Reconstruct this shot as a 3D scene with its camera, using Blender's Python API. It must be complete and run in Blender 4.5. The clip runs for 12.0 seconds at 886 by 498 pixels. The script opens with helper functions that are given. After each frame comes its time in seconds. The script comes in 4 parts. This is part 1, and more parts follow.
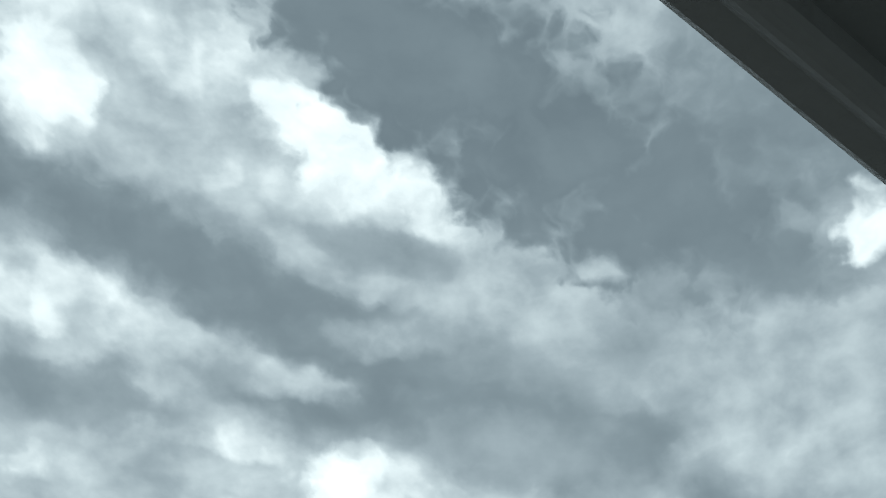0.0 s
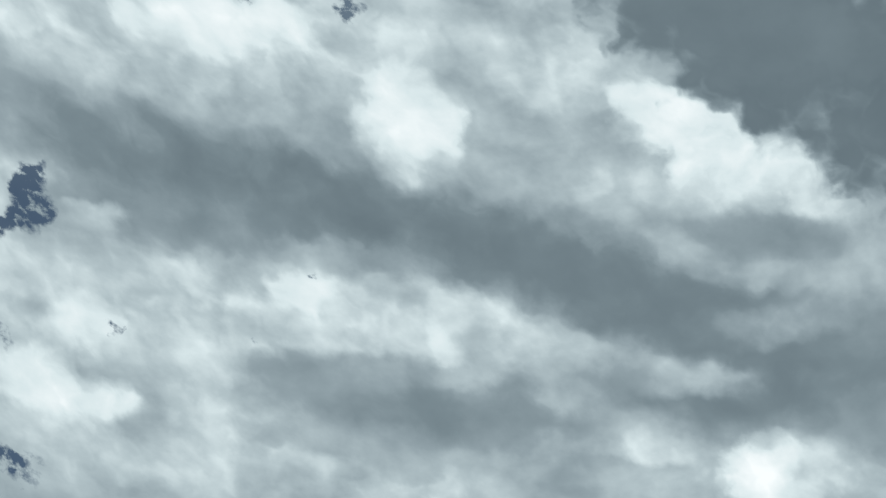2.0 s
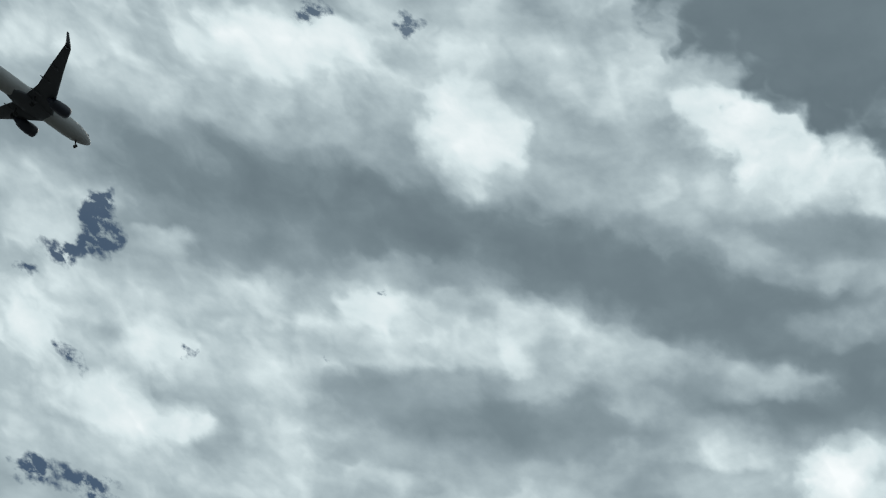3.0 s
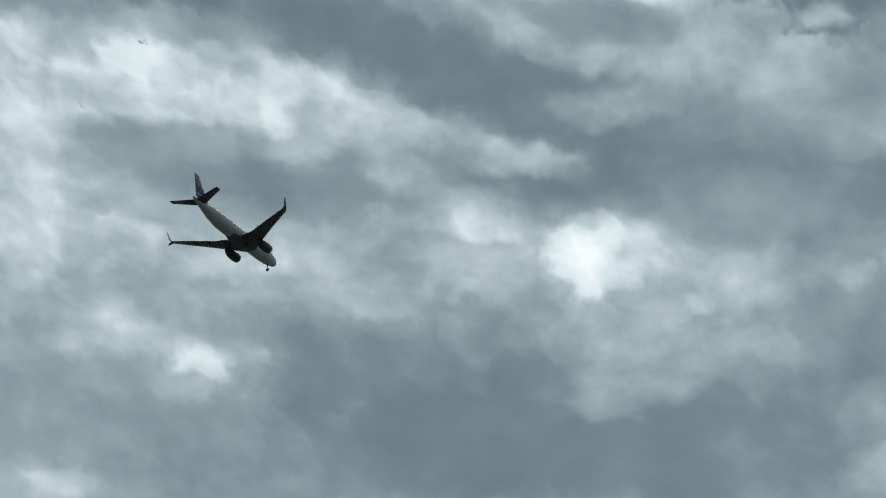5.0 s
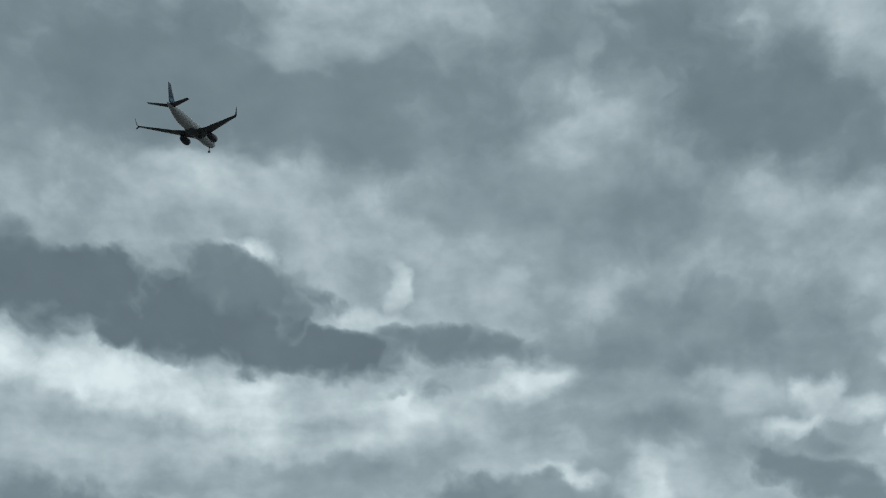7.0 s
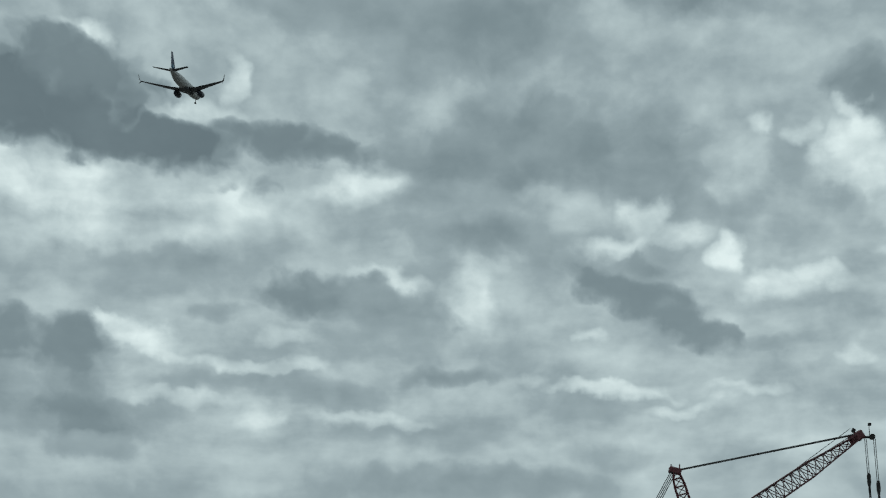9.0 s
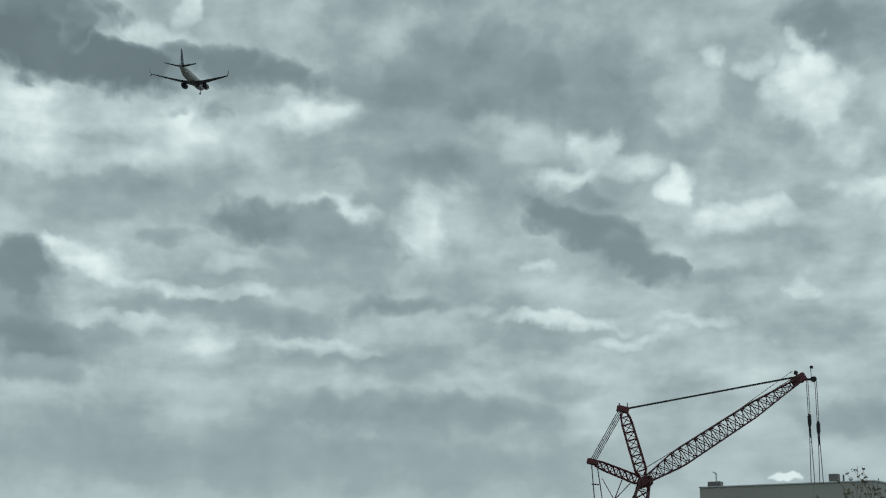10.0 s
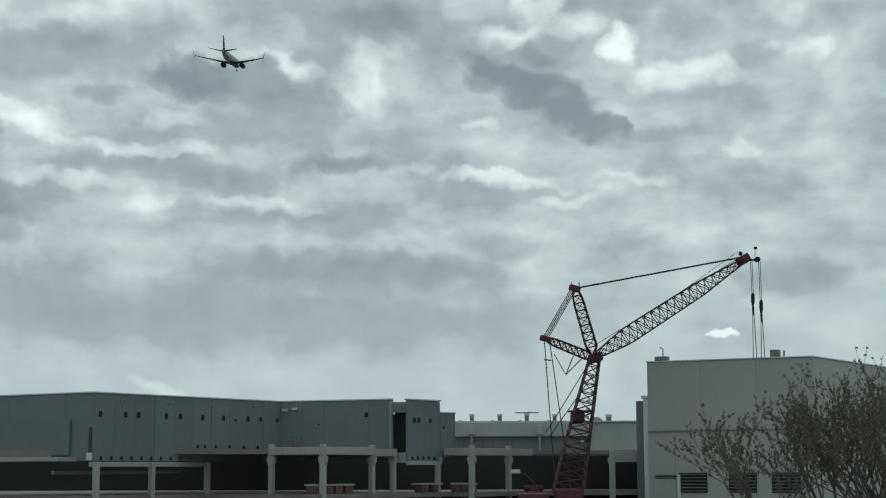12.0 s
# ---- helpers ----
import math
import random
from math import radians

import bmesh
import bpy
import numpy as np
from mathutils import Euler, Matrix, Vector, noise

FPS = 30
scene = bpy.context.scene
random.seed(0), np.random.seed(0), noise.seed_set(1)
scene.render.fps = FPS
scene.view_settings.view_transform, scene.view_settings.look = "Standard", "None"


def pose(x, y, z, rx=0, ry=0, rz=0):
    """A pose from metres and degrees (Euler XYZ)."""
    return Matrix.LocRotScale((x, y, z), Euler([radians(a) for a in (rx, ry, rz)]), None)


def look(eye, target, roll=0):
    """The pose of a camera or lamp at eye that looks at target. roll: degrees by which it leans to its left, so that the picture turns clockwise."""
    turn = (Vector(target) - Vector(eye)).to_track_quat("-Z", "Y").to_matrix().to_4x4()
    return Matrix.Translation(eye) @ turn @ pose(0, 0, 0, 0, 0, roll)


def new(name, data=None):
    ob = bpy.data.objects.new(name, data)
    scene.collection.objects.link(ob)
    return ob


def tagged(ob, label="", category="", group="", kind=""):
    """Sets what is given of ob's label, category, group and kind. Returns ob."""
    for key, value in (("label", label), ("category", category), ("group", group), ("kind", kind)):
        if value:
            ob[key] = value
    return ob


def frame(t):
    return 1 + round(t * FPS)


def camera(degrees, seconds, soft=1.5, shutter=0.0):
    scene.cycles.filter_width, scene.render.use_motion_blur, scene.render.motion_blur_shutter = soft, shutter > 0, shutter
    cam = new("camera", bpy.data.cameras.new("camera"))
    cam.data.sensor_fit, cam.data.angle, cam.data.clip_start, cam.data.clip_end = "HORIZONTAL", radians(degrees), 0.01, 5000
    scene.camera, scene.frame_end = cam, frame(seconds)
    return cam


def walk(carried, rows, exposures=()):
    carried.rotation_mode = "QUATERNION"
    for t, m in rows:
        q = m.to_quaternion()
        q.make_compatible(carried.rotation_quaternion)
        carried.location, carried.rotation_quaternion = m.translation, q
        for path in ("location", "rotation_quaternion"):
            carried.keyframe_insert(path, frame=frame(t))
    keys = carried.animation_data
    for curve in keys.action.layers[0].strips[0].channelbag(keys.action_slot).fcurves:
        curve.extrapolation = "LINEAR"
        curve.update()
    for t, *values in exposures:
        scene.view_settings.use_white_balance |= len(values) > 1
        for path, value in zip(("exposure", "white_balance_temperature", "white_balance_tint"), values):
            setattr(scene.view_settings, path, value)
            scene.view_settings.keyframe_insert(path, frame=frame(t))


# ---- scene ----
# ---- camera ----
def aim(x, y, z, azimuth, elevation, roll):
    """A pose from a place, a compass bearing (0 is +y, clockwise), a height angle and a lean."""
    a, e = radians(azimuth), radians(elevation)
    way = Vector((math.sin(a) * math.cos(e), math.cos(a) * math.cos(e), math.sin(e)))
    return look((x, y, z), Vector((x, y, z)) + way * 10, -roll)


cam = camera(29.3, 12.0, soft=1.2)
walk(cam, [
    (0, aim(3.45, 30.40, 4.32, -9.78, 40.87, 4.33)),
    (0.5, aim(3.45, 30.40, 4.32, -13.52, 41.79, 3.70)),
    (1, aim(3.45, 30.40, 4.32, -18.21, 41.64, 2.79)),
    (1.5, aim(3.45, 30.40, 4.32, -22.98, 41.41, 2.00)),
    (2, aim(3.45, 30.40, 4.32, -26.77, 41.66, 1.48)),
    (2.3, aim(3.45, 30.40, 4.32, -28.38, 42.05, 1.34)),
    (2.5, aim(3.44, 30.30, 4.32, -29.13, 42.24, 1.30)),
    (2.7, aim(3.40, 29.95, 4.34, -29.65, 42.29, 1.36)),
    (3.0, aim(3.30, 29.10, 4.39, -29.84, 42.17, 1.47)),
    (3.5, aim(3.09, 27.45, 4.50, -28.92, 41.43, 1.84)),
    (4.0, aim(2.88, 25.68, 4.62, -26.78, 39.86, 2.38)),
    (4.5, aim(2.71, 23.83, 4.69, -23.80, 37.32, 2.97)),
    (5, aim(2.58, 21.93, 4.69, -20.04, 33.80, 3.65)),
    (5.5, aim(2.44, 20.03, 4.70, -16.45, 30.20, 3.89)),
    (6, aim(2.30, 18.15, 4.72, -13.49, 26.92, 3.84)),
    (6.5, aim(2.14, 16.29, 4.76, -11.10, 24.02, 3.46)),
    (7, aim(1.96, 14.48, 4.82, -9.05, 21.46, 3.05)),
    (7.5, aim(1.77, 12.72, 4.91, -7.26, 19.10, 2.56)),
    (8, aim(1.58, 11.00, 5.00, -5.76, 17.22, 1.94)),
    (8.5, aim(1.39, 9.29, 5.08, -4.50, 15.84, 1.20)),
    (9, aim(1.20, 7.60, 5.17, -3.42, 14.66, 0.52)),
    (9.5, aim(1.00, 5.91, 5.28, -2.46, 13.50, 0.08)),
    (10, aim(0.76, 4.28, 5.43, -1.70, 12.25, -0.03)),
    (10.5, aim(0.47, 2.80, 5.65, -0.96, 11.06, -0.03)),
    (11, aim(0.13, 1.51, 5.95, -0.31, 9.87, 0.02)),
    (11.5, aim(-0.24, 0.37, 6.32, 0.10, 8.68, 0.10)),
    (12, aim(-0.65, -0.69, 6.76, 0.30, 7.45, 0.18)),
], exposures=[(0, 0.3, 6620, 10), (2.5, -0.02, 6620, 10), (5.5, -0.03, 6540, 10.3), (7.5, 0.0, 6580, 9.5), (9.5, 0.12, 6780, 7), (10.5, 0.16, 6800, 7), (12, 0.32, 6850, 7)])

# ---- world and sun ----
SUN_EL, SUN_AZ = radians(48), radians(-12)
world = bpy.data.worlds.new("cloudy_sky")
scene.world = world
world.use_nodes = True
wt = world.node_tree
wt.nodes.clear()


def wnode(kind, **settings):
    n = wt.nodes.new(kind)
    for key, value in settings.items():
        if key == "operation":
            n.operation = value
        elif key == "vector_type":
            n.vector_type = value
    return n


def wmath(op, a, b=None, c=None):
    n = wnode("ShaderNodeMath", operation=op)
    for i, v in enumerate((a, b, c)):
        if v is None:
            continue
        if isinstance(v, (int, float)):
            n.inputs[i].default_value = v
        else:
            wt.links.new(v, n.inputs[i])
    return n.outputs[0]


def wnoise(vec, scale, detail, rough, distortion=0.0):
    n = wt.nodes.new("ShaderNodeTexNoise")
    wt.links.new(vec, n.inputs["Vector"])
    n.inputs["Scale"].default_value = scale
    n.inputs["Detail"].default_value = detail
    n.inputs["Roughness"].default_value = rough
    n.inputs["Distortion"].default_value = distortion
    return n


geo = wt.nodes.new("ShaderNodeTexCoord")
sep = wt.nodes.new("ShaderNodeSeparateXYZ")
wt.links.new(geo.outputs["Generated"], sep.inputs[0])
DEG = 180 / math.pi
sky_az = wmath("MULTIPLY", wmath("ARCTAN2", sep.outputs[0], sep.outputs[1]), DEG)
sky_el = wmath("MULTIPLY", wmath("ARCSINE", sep.outputs[2]), DEG)
# place on the sky in degrees, made ragged by noise
ang = wt.nodes.new("ShaderNodeCombineXYZ")
wt.links.new(wmath("MULTIPLY", sky_az, wmath("COSINE", wmath("DIVIDE", sky_el, DEG))), ang.inputs[0])
wt.links.new(sky_el, ang.inputs[1])
wide = wnoise(ang.outputs[0], 0.16, 2, 0.5)
fine = wnoise(ang.outputs[0], 0.9, 4, 0.45)


def shift(vec, noise_node, amount, flatten=0.7):
    s = wnode("ShaderNodeVectorMath", operation="SUBTRACT")
    wt.links.new(noise_node.outputs["Color"], s.inputs[0])
    s.inputs[1].default_value = (0.5, 0.5, 0.5)
    m = wnode("ShaderNodeVectorMath", operation="MULTIPLY_ADD")
    wt.links.new(s.outputs[0], m.inputs[0])
    m.inputs[1].default_value = (amount, amount * flatten, 0)
    wt.links.new(vec, m.inputs[2])
    return m.outputs[0]


ragged = shift(shift(ang.outputs[0], wide, 1.6), fine, 1.8)
flatz = wnode("ShaderNodeVectorMath", operation="MULTIPLY")
wt.links.new(ragged, flatz.inputs[0])
flatz.inputs[1].default_value = (1, 1, 0)
ragged = flatz.outputs[0]
rag = wt.nodes.new("ShaderNodeSeparateXYZ")
wt.links.new(ragged, rag.inputs[0])


def local(az, el, w, h, tilt, before):
    """How far from a bank's middle, squared, in its own half sizes."""
    v = wt.nodes.new("ShaderNodeCombineXYZ")
    wt.links.new(rag.outputs[0], v.inputs[0])
    wt.links.new(rag.outputs[1], v.inputs[1])
    if before is not None:
        wt.links.new(before, v.inputs[2])
    m = wnode("ShaderNodeMapping", vector_type="TEXTURE")
    wt.links.new(v.outputs[0], m.inputs["Vector"])
    m.inputs["Location"].default_value = (az * math.cos(radians(el)), el, 0)
    m.inputs["Rotation"].default_value = (0, 0, radians(tilt))
    m.inputs["Scale"].default_value = (w, h, 1e6)
    d = wnode("ShaderNodeVectorMath", operation="DOT_PRODUCT")
    wt.links.new(m.outputs[0], d.inputs[0])
    wt.links.new(m.outputs[0], d.inputs[1])
    return d.outputs["Value"]


BASE = 0.55
tone = None
holes = None


def cloud(az, el, w, h, tilt, amount, soft):
    """One bank of cloud over those before it: middle and half sizes in degrees, lean, lightness, softness of its edge."""
    global tone
    crisp = soft < 0.55
    k = 1.38 if crisp else 1.3
    d = local(az, el, w * k, h * k, tilt, tone)
    edge = wt.nodes.new("ShaderNodeMapRange")
    edge.interpolation_type = "SMOOTHSTEP"
    wt.links.new(wmath("SUBTRACT", curl if crisp else swell, d), edge.inputs["Value"])
    edge.inputs["From Min"].default_value, edge.inputs["From Max"].default_value = 0.0, (0.35 + 0.9 * soft if crisp else 1.4)
    level = BASE + (0.7 if amount > 0 else 0.78 if crisp else 0.97) * amount
    if tone is None:
        tone = wmath("MULTIPLY_ADD", edge.outputs[0], level - BASE, BASE)
    else:
        tone = wmath("MULTIPLY_ADD", wmath("SUBTRACT", level, tone), edge.outputs[0], tone)


def gap(az, el, w, h, tilt, amount):
    """A hole in the cloud through which the clear sky shows."""
    global holes
    bell = wmath("POWER", 0.37, local(az, el, w, h, tilt, tone if holes is None else holes))
    holes = wmath("MULTIPLY", bell, amount) if holes is None else wmath("MULTIPLY_ADD", bell, amount, holes)


puffs = wnoise(ragged, 0.42, 4, 0.45)
billow = wt.nodes.new("ShaderNodeTexVoronoi")
billow.feature = "SMOOTH_F1"
wt.links.new(ragged, billow.inputs["Vector"])
billow.inputs["Scale"].default_value = 0.8
billow.inputs["Detail"].default_value = 2
billow.inputs["Roughness"].default_value = 0.45
billow.inputs["Smoothness"].default_value = 0.3
# ragged outline of the crisp banks, gentle swell of the soft ones
rolls = wnoise(ragged, 0.55, 4, 0.5)
swell = wmath("MULTIPLY_ADD", wmath("SUBTRACT", rolls.outputs["Fac"], 0.48), 1.25, 1.0)
curl = wmath("MULTIPLY_ADD", wmath("SUBTRACT", 0.55, billow.outputs["Distance"]), 0.6, 1.0)
curl = wmath("MULTIPLY_ADD", wmath("SUBTRACT", puffs.outputs["Fac"], 0.5), 0.8, curl)

cloud(-39.3, 48.6, 9.65, 2.46, 0, 0.42, 1)
cloud(-25.6, 48.1, 4.71, 2.56, -23, 0.28, 1)
cloud(-20.5, 48.1, 2.54, 2.30, -16, 0.38, 0.9)
cloud(-17.5, 42.8, 3.41, 1.24, -35, 0.25, 1)
cloud(-11.4, 41.9, 2.58, 1.08, -30, 0.32, 0.9)
cloud(-56.2, 44.9, 5.78, 1.90, 13, 0.4, 1)
cloud(-54.4, 40.2, 5.33, 1.96, 19, 0.35, 1)
cloud(-47.8, 43.1, 2.84, 1.77, 17, 0.42, 0.8)
cloud(-41.1, 39.2, 6.71, 2.13, 9, 0.42, 0.9)
cloud(-31.8, 39.2, 5.49, 1.79, -6, 0.45, 0.8)
cloud(-25.2, 38.9, 3.40, 1.41, -12, 0.35, 0.8)
cloud(-43.9, 35.2, 4.38, 1.99, -9, 0.35, 0.9)
cloud(-45.9, 44.8, 5.78, 1.50, -6, -0.22, 1)
cloud(-37.1, 43.9, 6.08, 1.71, -7, -0.46, 1)
cloud(-27.4, 42.2, 5.77, 1.67, -17, -0.52, 0.9)
cloud(-18.9, 39.9, 5.65, 1.86, -31, -0.44, 0.9)
cloud(-13.1, 37.0, 4.43, 2.17, -31, -0.42, 1)
cloud(-39.5, 42.3, 4.36, 0.94, 2, -0.3, 0.9)
cloud(-18.3, 36.7, 3.38, 0.59, -13, -0.05, 0.9)
cloud(-28.4, 36.4, 4.71, 1.19, -9, -0.3, 1)
cloud(-14.4, 35.3, 4.02, 1.44, -15, -0.42, 1)
cloud(-33.7, 37.2, 3.27, 0.93, 3, -0.22, 1)
cloud(-23.8, 35.4, 3.49, 1.12, -20, -0.3, 1)
cloud(-38.5, 34.2, 7.13, 0.83, 1, 0.35, 0.8)
cloud(-33.1, 34.3, 1.53, 0.55, 4, 0.45, 0.8)
cloud(-18.4, 34.7, 1.64, 0.94, -2, 0.15, 0.9)
cloud(-35.9, 48.9, 2.42, 1.05, 2, 0.85, 0.7)
cloud(-39.9, 48.9, 2.76, 0.95, 1, 0.65, 0.8)
cloud(-48.5, 48.3, 2.73, 0.79, 15, 0.55, 0.8)
cloud(-26.9, 46.3, 1.84, 0.84, 75, 0.6, 0.9)
cloud(-28.9, 44.8, 1.25, 0.87, 25, 0.32, 1)
cloud(-28.7, 48.7, 0.99, 0.65, 47, 0.5, 0.8)
cloud(-15.4, 44.9, 2.03, 1.57, -10, 1.05, 0.55)
cloud(-13.5, 43.4, 2.40, 1.31, -35, 0.75, 0.7)
cloud(-19.5, 43.3, 0.55, 0.44, 23, 0.55, 0.9)
cloud(-10.2, 42.6, 1.54, 1.07, -30, 0.6, 0.7)
cloud(-16.9, 46.2, 1.03, 0.82, -27, 0.7, 0.7)
cloud(-38.3, 49.6, 2.20, 0.70, 9, 0.7, 0.8)
cloud(-47.4, 38.8, 1.93, 1.29, 22, 0.8, 0.6)
cloud(-42.1, 38.4, 1.22, 0.78, 33, 0.65, 0.7)
cloud(-42.6, 36.3, 1.62, 1.05, -15, 0.85, 0.55)
cloud(-45.5, 36.6, 1.53, 0.79, -5, 0.6, 0.7)
cloud(-40.8, 35.8, 1.04, 0.66, 25, 0.7, 0.7)
cloud(-35.8, 38.5, 0.91, 0.53, 16, 0.6, 0.8)
cloud(-33.3, 40.0, 2.32, 0.75, 4, 0.6, 0.7)
cloud(-27.6, 38.6, 1.54, 0.85, 5, 0.65, 0.7)
cloud(-24.9, 39.2, 1.09, 0.70, -6, 0.5, 0.8)
cloud(-46.2, 40.5, 1.35, 0.70, 12, 0.5, 0.7)
cloud(-42.2, 41.9, 1.21, 0.43, 11, 0.35, 0.8)
cloud(-47.5, 42.0, 1.69, 0.79, 21, 0.5, 0.8)
cloud(-36.7, 36.7, 2.26, 1.47, 28, 0.4, 0.9)
cloud(-36.4, 33.8, 2.17, 1.36, 21, 0.32, 0.9)
cloud(-27.8, 38.7, 2.23, 0.95, -0, 0.45, 0.8)
cloud(-23.2, 38.3, 2.69, 0.90, -13, 0.25, 0.9)
cloud(-16.8, 38.9, 8.17, 1.52, -25, -0.44, 0.9)
cloud(-9.2, 36.6, 6.32, 1.36, -23, -0.42, 0.9)
cloud(-6.2, 34.4, 4.71, 1.14, -12, -0.34, 1)
cloud(-8.6, 39.5, 2.69, 0.96, -27, -0.08, 0.9)
cloud(-12.8, 40.9, 2.70, 0.78, -19, -0.2, 1)
cloud(-30.6, 37.2, 3.90, 0.54, 8, -0.08, 1)
cloud(-25.2, 35.3, 1.96, 0.81, -15, -0.22, 1)
cloud(-26.6, 34.2, 4.71, 0.99, -10, 0.05, 1)
cloud(-21.9, 34.7, 1.71, 0.77, 0, 0.1, 1)
cloud(-13.4, 32.9, 3.55, 1.93, -5, 0.3, 1)
cloud(-18.2, 34.5, 1.13, 0.54, -2, 0.32, 0.9)
cloud(-19.3, 32.3, 1.89, 0.62, -3, 0.2, 0.9)
cloud(-16.3, 36.6, 1.74, 0.55, -14, 0.12, 0.9)
cloud(-24.8, 32.3, 2.09, 0.67, 0, 0.1, 1)
cloud(-9.4, 31.3, 2.39, 0.86, -9, 0.15, 0.9)
cloud(-5.0, 33.2, 4.31, 1.32, -17, -0.3, 1)
cloud(-32.7, 34.0, 1.72, 0.82, 9, 0.35, 0.8)
cloud(-33.1, 31.2, 2.44, 0.89, -11, 0.35, 0.8)
cloud(-36.1, 31.4, 2.25, 0.98, 9, -0.12, 1)
cloud(-35.0, 28.5, 3.54, 1.62, 8, -0.16, 1)
cloud(-34.6, 26.0, 1.29, 0.54, 6, 0.25, 0.9)
cloud(-28.3, 31.7, 2.65, 0.75, 2, 0.08, 1)
cloud(-21.2, 28.5, 6.33, 2.81, 4, -0.45, 1)
cloud(-17.0, 26.6, 7.11, 2.28, -4, -0.45, 1)
cloud(-9.0, 26.5, 4.73, 2.44, -7, -0.36, 1)
cloud(-24.4, 30.4, 3.01, 1.22, -22, -0.33, 1)
cloud(-4.3, 28.9, 2.44, 2.29, 55, -0.32, 1)
cloud(-30.1, 27.4, 3.75, 1.48, 3, -0.25, 1)
cloud(-12.9, 28.6, 3.08, 0.83, 11, -0.1, 1)
cloud(-29.8, 30.1, 1.14, 0.59, 7, 0.55, 0.8)
cloud(-4.1, 30.8, 0.72, 0.56, -9, 0.15, 0.9)
cloud(-10.1, 31.2, 0.55, 0.38, -5, 0.35, 0.9)
cloud(-14.3, 33.0, 1.51, 1.18, 5, 1.05, 0.6)
cloud(-12.2, 32.7, 1.12, 0.69, -4, 0.7, 0.7)
cloud(-13.9, 34.1, 0.94, 0.58, -3, 0.5, 0.8)
cloud(0.0, 28.9, 4.28, 2.20, 73, -0.42, 0.9)
cloud(1.6, 25.4, 2.35, 2.22, -17, -0.52, 0.9)
cloud(-20.2, 27.4, 5.10, 1.71, 0, -0.4, 1)
cloud(-11.1, 25.8, 5.68, 1.73, -5, -0.34, 1)
cloud(-26.2, 25.6, 4.82, 1.67, 3, -0.24, 1)
cloud(-4.1, 23.0, 4.82, 2.27, -7, -0.22, 1)
cloud(-13.0, 28.9, 2.36, 0.92, 18, 0.02, 1)
cloud(-4.1, 24.5, 3.01, 1.03, 12, 0.05, 0.9)
cloud(-17.2, 23.5, 4.92, 0.86, -2, 0.05, 1)
cloud(-25.7, 22.5, 3.68, 0.84, 1, 0, 1)
cloud(-1.3, 29.7, 1.10, 0.66, -10, 0.15, 0.9)
cloud(-28.7, 33.5, 2.22, 0.63, 6, 0.45, 0.8)
cloud(-18.9, 34.5, 1.13, 0.47, 1, 0.4, 0.8)
cloud(-4.4, 36.4, 5.27, 1.33, -8, -0.14, 1)
cloud(3.3, 32.7, 3.11, 1.65, -12, 0.14, 0.8)
cloud(-7.7, 34.1, 3.39, 1.14, -5, -0.12, 1)
cloud(-14.6, 33.3, 1.18, 0.84, 6, 0.9, 0.7)
cloud(-12.4, 33.2, 1.13, 0.56, -1, 0.3, 0.9)
cloud(-16.4, 36.5, 2.08, 0.49, 0, 0.12, 0.9)
cloud(-12.3, 38.1, 3.03, 0.77, -2, 0.02, 1)
cloud(-6.9, 39.0, 2.04, 0.98, -24, 0.2, 0.9)
cloud(-29.0, 47.5, 1.24, 0.79, 30, 0.6, 0.8)
cloud(-27.9, 45.7, 2.23, 1.48, 56, 0.9, 0.8)
cloud(-25.6, 47.8, 1.78, 1.03, 18, 0.2, 0.9)
cloud(-22.2, 43.6, 3.12, 1.01, -16, 0.05, 1)
cloud(-6.6, 45.5, 8.40, 3.53, -40, -0.66, 0.3)
cloud(-12.4, 48.6, 5.73, 2.10, -40, -0.6, 0.35)
cloud(0.3, 41.0, 5.34, 2.86, -26, -0.6, 0.45)
cloud(5.0, 38.3, 2.86, 1.34, -9, -0.4, 0.6)
cloud(6.3, 43.8, 4.77, 3.24, -34, -0.48, 0.9)
cloud(8.4, 39.2, 0.95, 1.34, -4, 0.6, 0.5)
cloud(-3.0, 39.7, 0.95, 0.57, -4, 0.1, 0.8)
cloud(-3.0, 39.6, 0.79, 0.54, -7, 0.05, 0.8)
cloud(-0.3, 38.6, 1.13, 0.76, -10, -0.15, 0.9)
cloud(-3.9, 22.3, 3.82, 1.72, -4, -0.2, 1)
cloud(-27.9, 23.8, 5.73, 1.72, -4, -0.2, 1)
cloud(-22.0, 17.5, 7.63, 0.95, -12, 0.6, 0.8)
cloud(-13.2, 16.6, 4.77, 0.80, -8, 0.55, 0.8)
cloud(-10.6, 20.5, 0.50, 0.73, 7, 0.5, 0.9)
cloud(-11.6, 19.3, 1.34, 0.53, -3, 0.45, 0.6)
cloud(-16.2, 21.6, 1.15, 0.53, 7, 0.65, 0.6)
cloud(-24.0, 23.7, 2.67, 0.95, -3, 0.12, 0.9)
cloud(-6.1, 16.9, 1.53, 0.42, -3, 0.55, 0.5)
cloud(-24.7, 21.4, 3.44, 1.34, -15, -0.5, 0.5)
cloud(-20.5, 19.9, 6.11, 1.49, -13, -0.72, 0.3)
cloud(-15.9, 20.4, 2.67, 1.15, -18, -0.55, 0.45)
cloud(-13.2, 18.1, 3.44, 0.95, -21, -0.7, 0.3)
cloud(-8.7, 18.3, 2.48, 0.61, -11, -0.5, 0.4)
cloud(3.9, 25.3, 3.44, 2.48, -18, -0.5, 0.8)
cloud(-17.6, 24.5, 1.91, 0.53, -8, 0.25, 0.7)
cloud(-6.7, 23.0, 3.44, 1.15, -3, -0.2, 0.9)
